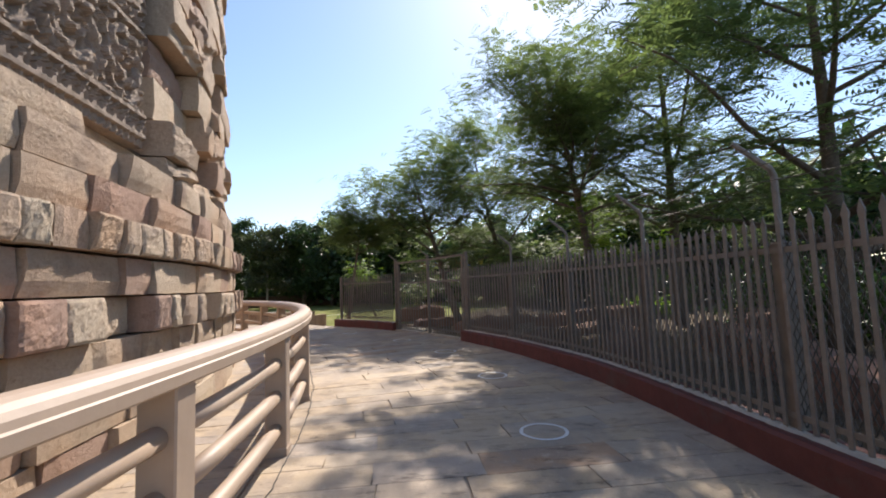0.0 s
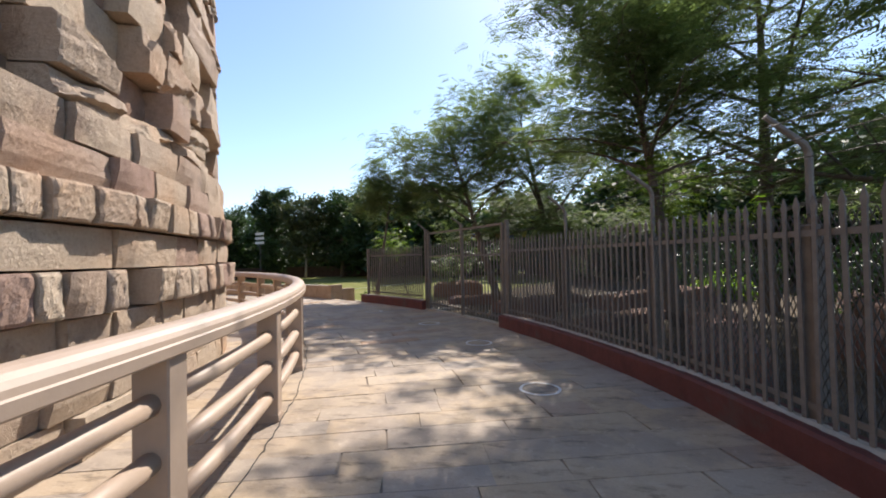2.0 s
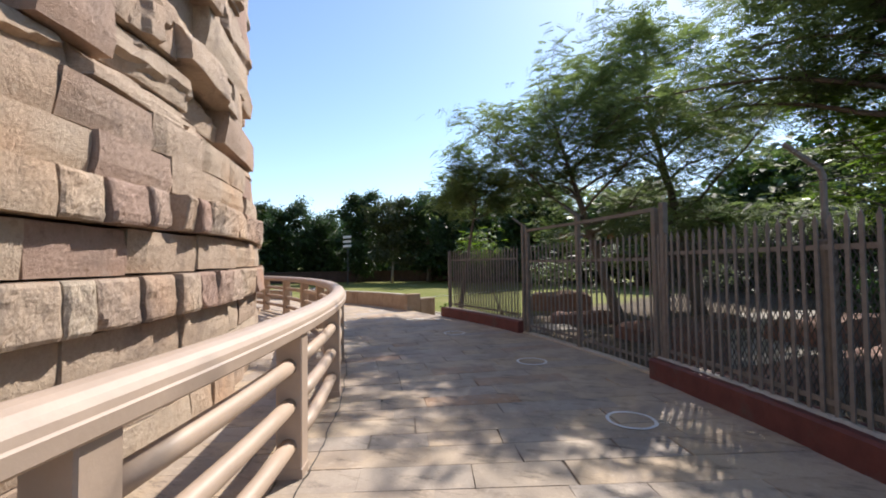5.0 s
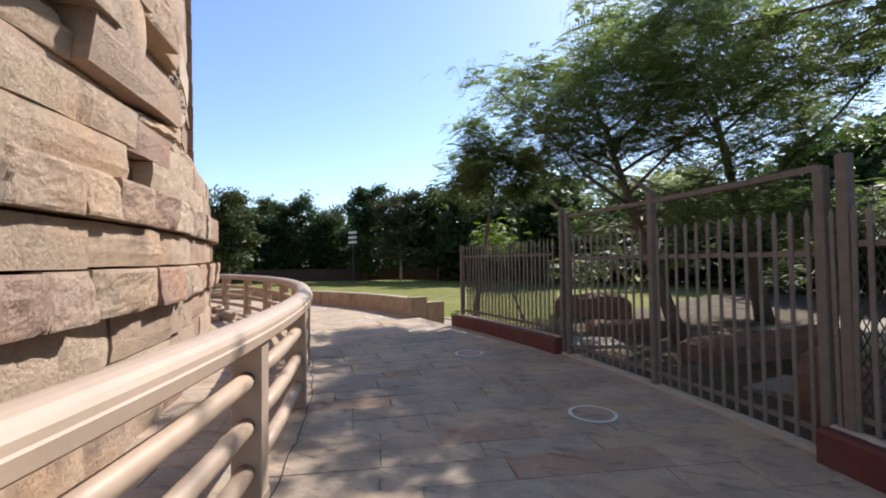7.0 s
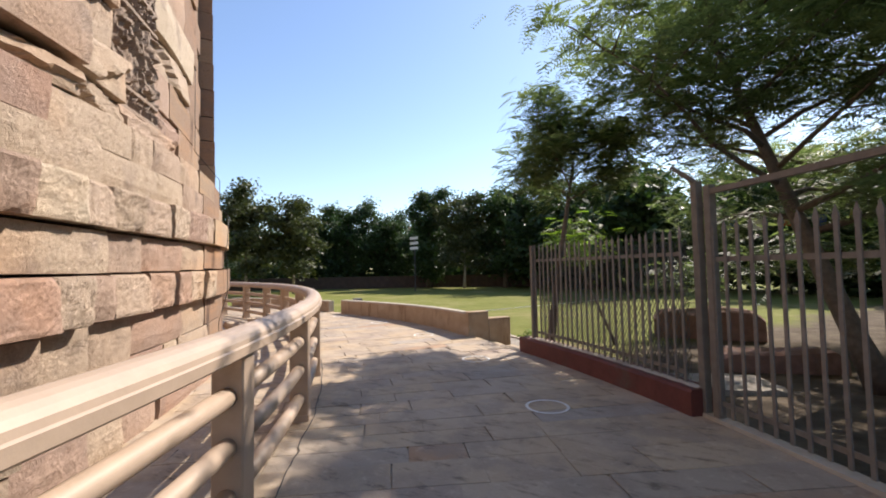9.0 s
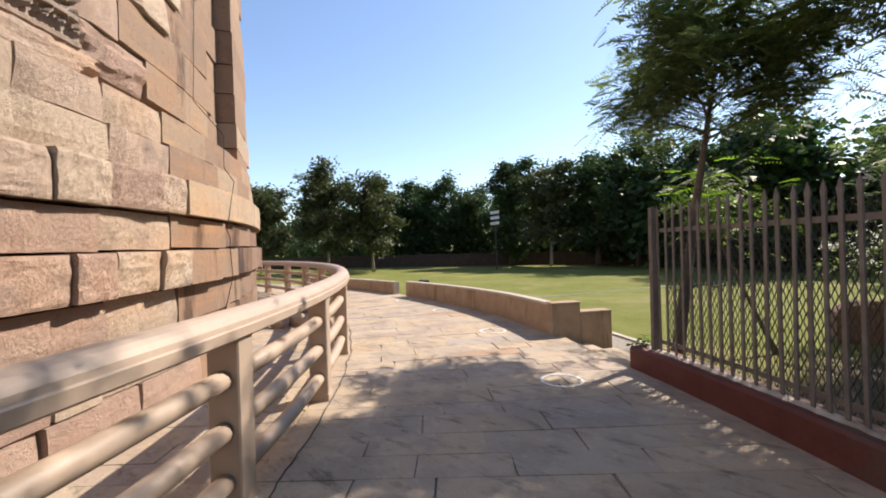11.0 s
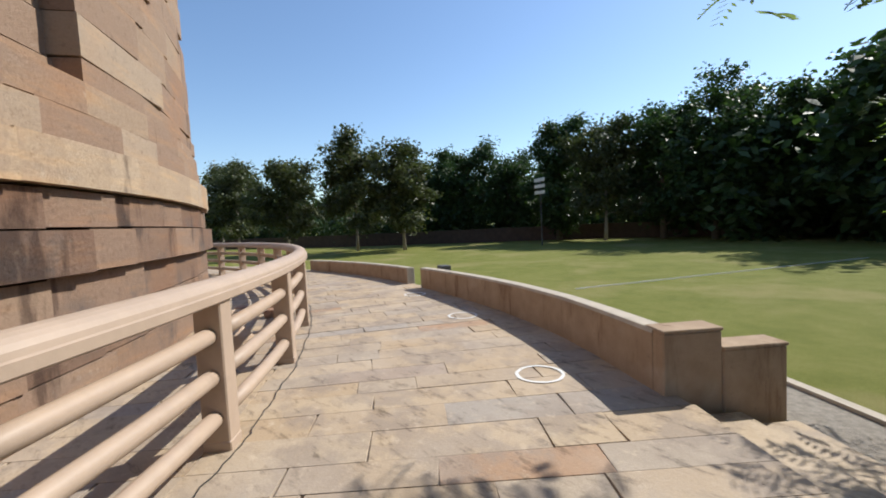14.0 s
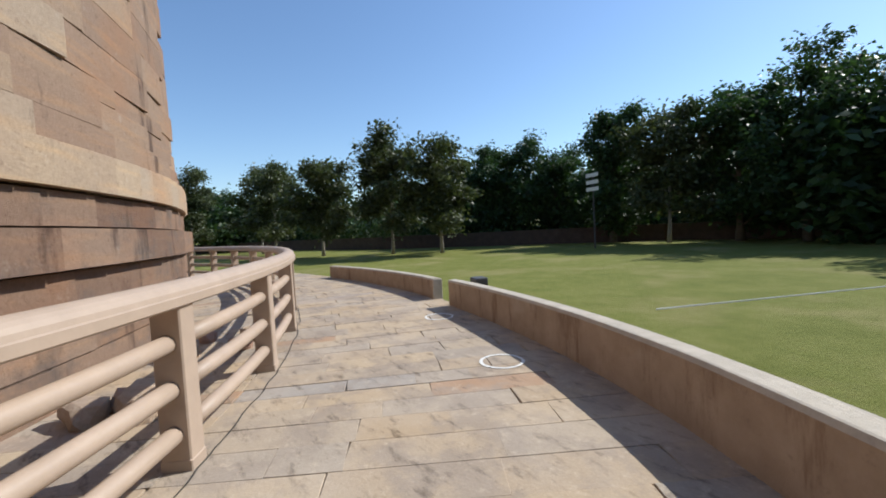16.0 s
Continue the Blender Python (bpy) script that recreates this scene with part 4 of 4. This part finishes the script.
# dark undergrowth closing the view behind that wall
r = random.Random(61)
cs = []
for (x0, y0), (x1, y1) in zip(edge[:-1], edge[1:]):
    ln = math.hypot(x1 - x0, y1 - y0)
    ux, uy = (x1 - x0) / ln, (y1 - y0) / ln
    for i in range(int(ln * 95)):
        d, back_off = r.uniform(0, ln), r.uniform(0.6, 2.6)
        top = 2.6 + 0.9 * noise.noise(((x0 + ux * d) * 0.35, (y0 + uy * d) * 0.35, 3.0))
        cs.append((x0 + ux * d - uy * back_off, y0 + uy * d + ux * back_off, LAWN_Z + 0.15 + top * r.random() ** 0.8, 0.22))
put("undergrowth", leaf_mesh("undergrowth", M_MANGO, cs, 0.3, 0, 61), label="dark dense undergrowth behind the boundary wall", category="undergrowth", kind="stuff")

# temple spire far beyond the trees
vs, fs = [], []
rings = ((0.0, 3.0), (10.0, 2.7), (10.3, 3.0), (10.6, 2.4), (13.5, 1.6), (15.6, 0.8), (15.8, 1.0), (16.2, 0.6), (16.8, 0.25), (17.0, 0.4), (17.3, 0.12), (18.6, 0.03))
for zz, rr in rings:
    vs += [(rr * math.cos(math.pi * (k + 0.5) / 6), rr * math.sin(math.pi * (k + 0.5) / 6), zz) for k in range(12)]
for i in range(len(rings) - 1):
    fs += [(i * 12 + k, i * 12 + (k + 1) % 12, i * 12 + 12 + (k + 1) % 12, i * 12 + 12 + k) for k in range(12)]
fs.append(tuple(range((len(rings) - 1) * 12, len(rings) * 12)))
put("temple_spire", mesh_of("temple_spire", vs, fs, M_WALL), m=Matrix.Translation((-68.2, 125.3, LAWN_Z)), label="tapering stone temple spire far beyond the trees", category="tower")

# notice boards on a pole beyond the lawn
sign = empty("direction_sign", Matrix.Translation((-2.1, 32.5, LAWN_Z)) @ Matrix.Rotation(radians(-20), 4, 'Z'), label="pole with three white direction boards beyond the lawn", category="sign")
put("pole", mesh_of("pole", *tube([(0, 0, 0), (0, 0, 3.9)], 0.04, 8), M_DARKSTEEL), sign)
for k in range(3):
    v, f = box(-0.5, 0.5, -0.07, -0.04, 3.0 + 0.36 * k, 3.19 + 0.36 * k, 0.004)
    put("board", mesh_of("board", v, f, M_SIGN), sign)

# hose or rope line across the lawn
pts = [(7.5 + 0.31 * i, 20.0 + 0.66 * i + 0.05 * noise.noise((i * 0.7, 0, 0)), LAWN_Z + 0.008) for i in range(14)]
put("lawn_line", mesh_of("lawn_line", *tube(pts, 0.012, 5), M_SIGN), label="pale rope lying across the lawn", category="rope")

# ---- ruins and shrubs behind the fence ----
def ruin_mesh(lx, ly, h, seed, mat):
    """A long low wall with a broken, uneven top and ragged sides."""
    n, c = max(6, int(lx / 0.16)), 5
    vs, fs = [], []
    for i in range(n + 1):
        x = -lx / 2 + lx * i / n
        end = 0.75 if i in (0, n) else 1.0
        for j in range(c + 1):
            y = (-0.5 + j / c) * ly + 0.05 * noise.noise((x * 2.1, j * 1.7, seed))
            z = h * end * (1 + 0.22 * noise.noise((x * 1.3, y * 2.0, seed + 3.0))) + 0.03 * noise.noise((x * 6, y * 6, seed))
            vs.append((x, y, z - (0.04 if j in (0, c) else 0)))
        vs += [(x, -ly / 2 - 0.03, -0.06), (x, ly / 2 + 0.03, -0.06)]
    w = c + 3
    for i in range(n):
        a, b = i * w, (i + 1) * w
        fs += [(a + j, b + j, b + j + 1, a + j + 1) for j in range(c)]
        fs += [(a + c + 1, b + c + 1, b, a), (a + c, b + c, b + c + 2, a + c + 2)]
    for o in (0, n * w):
        fs.append(tuple([o + c + 1] + [o + j for j in range(c + 1)] + [o + c + 2]))
    return mesh_of("ruin_wall", vs, fs, mat)


for k, (x, y, lx, ly, h, rz) in enumerate(((15.2, 18.4, 2.0, 0.6, 0.6, 6), (19.6, 11.4, 4.6, 0.6, 0.24, 42), (20.6, 9.2, 5.0, 0.8, 0.45, 68), (21.8, 6.2, 6.0, 0.8, 0.5, 78), (18.2, 14.4, 3.4, 0.7, 0.32, 40), (21.5, 14.6, 4.8, 0.8, 0.5, 36), (24.6, 10.8, 4.5, 1.0, 0.6, 62), (16.0, 15.6, 1.6, 0.5, 0.3, 20))):
    put("ruin_wall", ruin_mesh(lx, ly, h, k * 7.3, M_BRICK), m=pose(x, y, LAWN_Z, 0, 0, rz), label="low excavated brick foundation wall", category="ruin", group="brick foundations")
for k, (x, y, lx, ly, rz) in enumerate(((19.0, 12.6, 3.6, 1.5, 42), (21.0, 17.4, 4.6, 2.2, 36), (19.9, 15.4, 3.4, 1.0, 40), (15.2, 14.2, 1.3, 0.8, 25))):
    put("ruin_floor", ruin_mesh(lx, ly, 0.1, 50 + k * 3.1, M_GRAVEL), m=pose(x, y, LAWN_Z, 0, 0, rz), label="pale worn floor of an excavated ruin", category="ruin", group="ruin floors")
put("brick_stump", ruin_mesh(0.62, 0.5, 0.62, 91.0, M_BRICK), m=pose(17.75, 11.05, LAWN_Z, 0, 0, 50), label="dark weathered brick stump behind the gate", category="ruin")
for k, (x, y, s, mat) in enumerate(((24.2, 16.6, 0.8, M_LIME), (24.0, 4.0, 1.3, M_NEEM), (26.0, 11.0, 1.8, M_MANGO), (29.0, 15.0, 2.2, M_MANGO), (25.5, 19.5, 2.0, M_MANGO), (30.0, 5.0, 2.4, M_MANGO), (28.0, 0.0, 2.2, M_MANGO), (27.0, 8.0, 1.8, M_MANGO))):
    r = random.Random(300 + k)
    cs = []
    for i in range(int(700 * s)):
        a, u = r.uniform(0, 6.283), r.random() ** 0.5
        cs.append((s * u * math.cos(a), s * u * math.sin(a), max(0.02, s * 1.1 * r.random() * (1 - 0.5 * u)), 0.12 * s))
    ob = empty("shrub", Matrix.Translation((x, y, LAWN_Z)), label="dusty green shrub growing behind the fence", category="shrub", group="shrubs")
    put("foliage", leaf_mesh("foliage", mat, cs, 0.16, 0, 300 + k), ob, kind="stuff")

# weed in the kerb corner, loose stones inside the railing
ob = empty("weed", Matrix.Translation(P(18.95, 47.9, 0.23)), label="small green weed growing at the kerb end", category="weed")
r = random.Random(77)
put("foliage", leaf_mesh("foliage", M_LIME, [(r.gauss(0, 0.03), r.gauss(0, 0.03), abs(r.gauss(0.03, 0.04)), 0.01) for i in range(18)], 0.045, 0, 77), ob, kind="stuff")
for k in range(9):
    vs, fs = [], []
    bm = bmesh.new()
    bmesh.ops.create_icosphere(bm, subdivisions=2, radius=1.0)
    for p in bm.verts:
        p.co *= 1 + 0.35 * noise.noise(p.co * 1.3 + Vector((k * 3.1, 0, 0)))
        p.co.z = max(-0.55, min(0.6, p.co.z))
    me = bpy.data.meshes.new("loose_stone")
    bm.to_mesh(me)
    bm.free()
    me.materials.append(M_STONE)
    s = r.uniform(0.07, 0.17)
    az = r.uniform(61, 70)
    put("loose_stone", me, m=Matrix.Translation(P(r.uniform(14.7, 15.45), az, s * 0.5)) @ Matrix.Rotation(r.uniform(0, 6), 4, 'Z') @ Matrix.Diagonal((s * 1.3, s, s, 1)), label="loose broken sandstone lump on the paving", category="stone", group="loose stones")

# cloth flags strung between the trees
for k, c in enumerate(((0.45, 0.04, 0.03), (0.03, 0.06, 0.3), (0.6, 0.6, 0.58), (0.5, 0.1, 0.04), (0.04, 0.08, 0.28), (0.5, 0.45, 0.08))):
    vs, fs = [], []
    for i in range(5):
        for j in range(4):
            vs.append((i * 0.07, 0.02 * math.sin(i * 1.6 + j + k), -j * 0.09))
    for i in range(4):
        for j in range(3):
            a = i * 4 + j
            fs.append((a, a + 1, a + 5, a + 4))
    fm = plain_material("flag_cloth", c, 0.9, 0.2, 20.0, 0.1)
    put("flag", mesh_of("flag", vs, fs, fm), m=pose(15.1 + 0.55 * k, 20.0 - 0.12 * k, 2.35 + 0.05 * (k % 2), 0, 0, 8 * k), label="small faded cloth flag hanging on a string", category="flag", group="string of flags")
put("flag_string", mesh_of("flag_string", *tube([(14.6, 20.1, 2.45), (16.5, 19.7, 2.36), (18.6, 19.2, 2.5)], 0.006, 4), M_CABLE), label="thin string carrying cloth flags", category="string")

# ---- paving stones, last ----
r = random.Random(21)
near, rest_v, rest_f = 0, [], []
az = -12.0
while az < 112:
    da = math.degrees(r.uniform(0.24, 0.36) / 17.3)
    rad = 13.9
    r_end = paving_edge(az + da / 2) - 0.005
    while rad < r_end - 0.05:
        ln = r.uniform(0.4, 1.1)
        r1 = min(r_end, rad + ln)
        if r_end - r1 < 0.3:
            r1 = r_end
        if rad < 15.66 < r1:
            r1 = 15.66
        g = 0.002
        gz = g / 17.3 * 57.3
        zt = r.uniform(-0.0025, 0.0025)
        js = [r.uniform(-0.010, 0.010) for _ in range(4)]
        c = [P(rad + g + js[0], az + gz, 0), P(r1 - g + js[1], az + gz, 0), P(r1 - g + js[2], az + da - gz, 0), P(rad + g + js[3], az + da - gz, 0)]
        cx, cy = sum(p[0] for p in c) / 4, sum(p[1] for p in c) / 4
        loc = [(p[0] - cx, p[1] - cy) for p in c]
        inner = [(x * 0.995, y * 0.991) for x, y in loc]
        v = [(x, y, -0.014) for x, y in loc] + [(x, y, zt - 0.003) for x, y in loc] + [(x, y, zt) for x, y in inner]
        f = [(8, 9, 10, 11)] + [(s + i, s + (i + 1) % 4, s + 4 + (i + 1) % 4, s + 4 + i) for s in (0, 4) for i in range(4)]
        if near < 300 and 15.6 < rad and 14 < az < 66:
            put("paving_stone", mesh_of("paving_stone", v, f, M_PAVE), pavement, Matrix.Translation((cx, cy, 0)))
            near += 1
        else:
            o = len(rest_v)
            rest_v += [(x + cx, y + cy, q) for x, y, q in v]
            rest_f += [tuple(i + o for i in q) for q in f]
        rad = r1
    az += da
put("paving_stones", mesh_of("paving_stones", rest_v, rest_f, M_PAVE_J), pavement, kind="stuff")
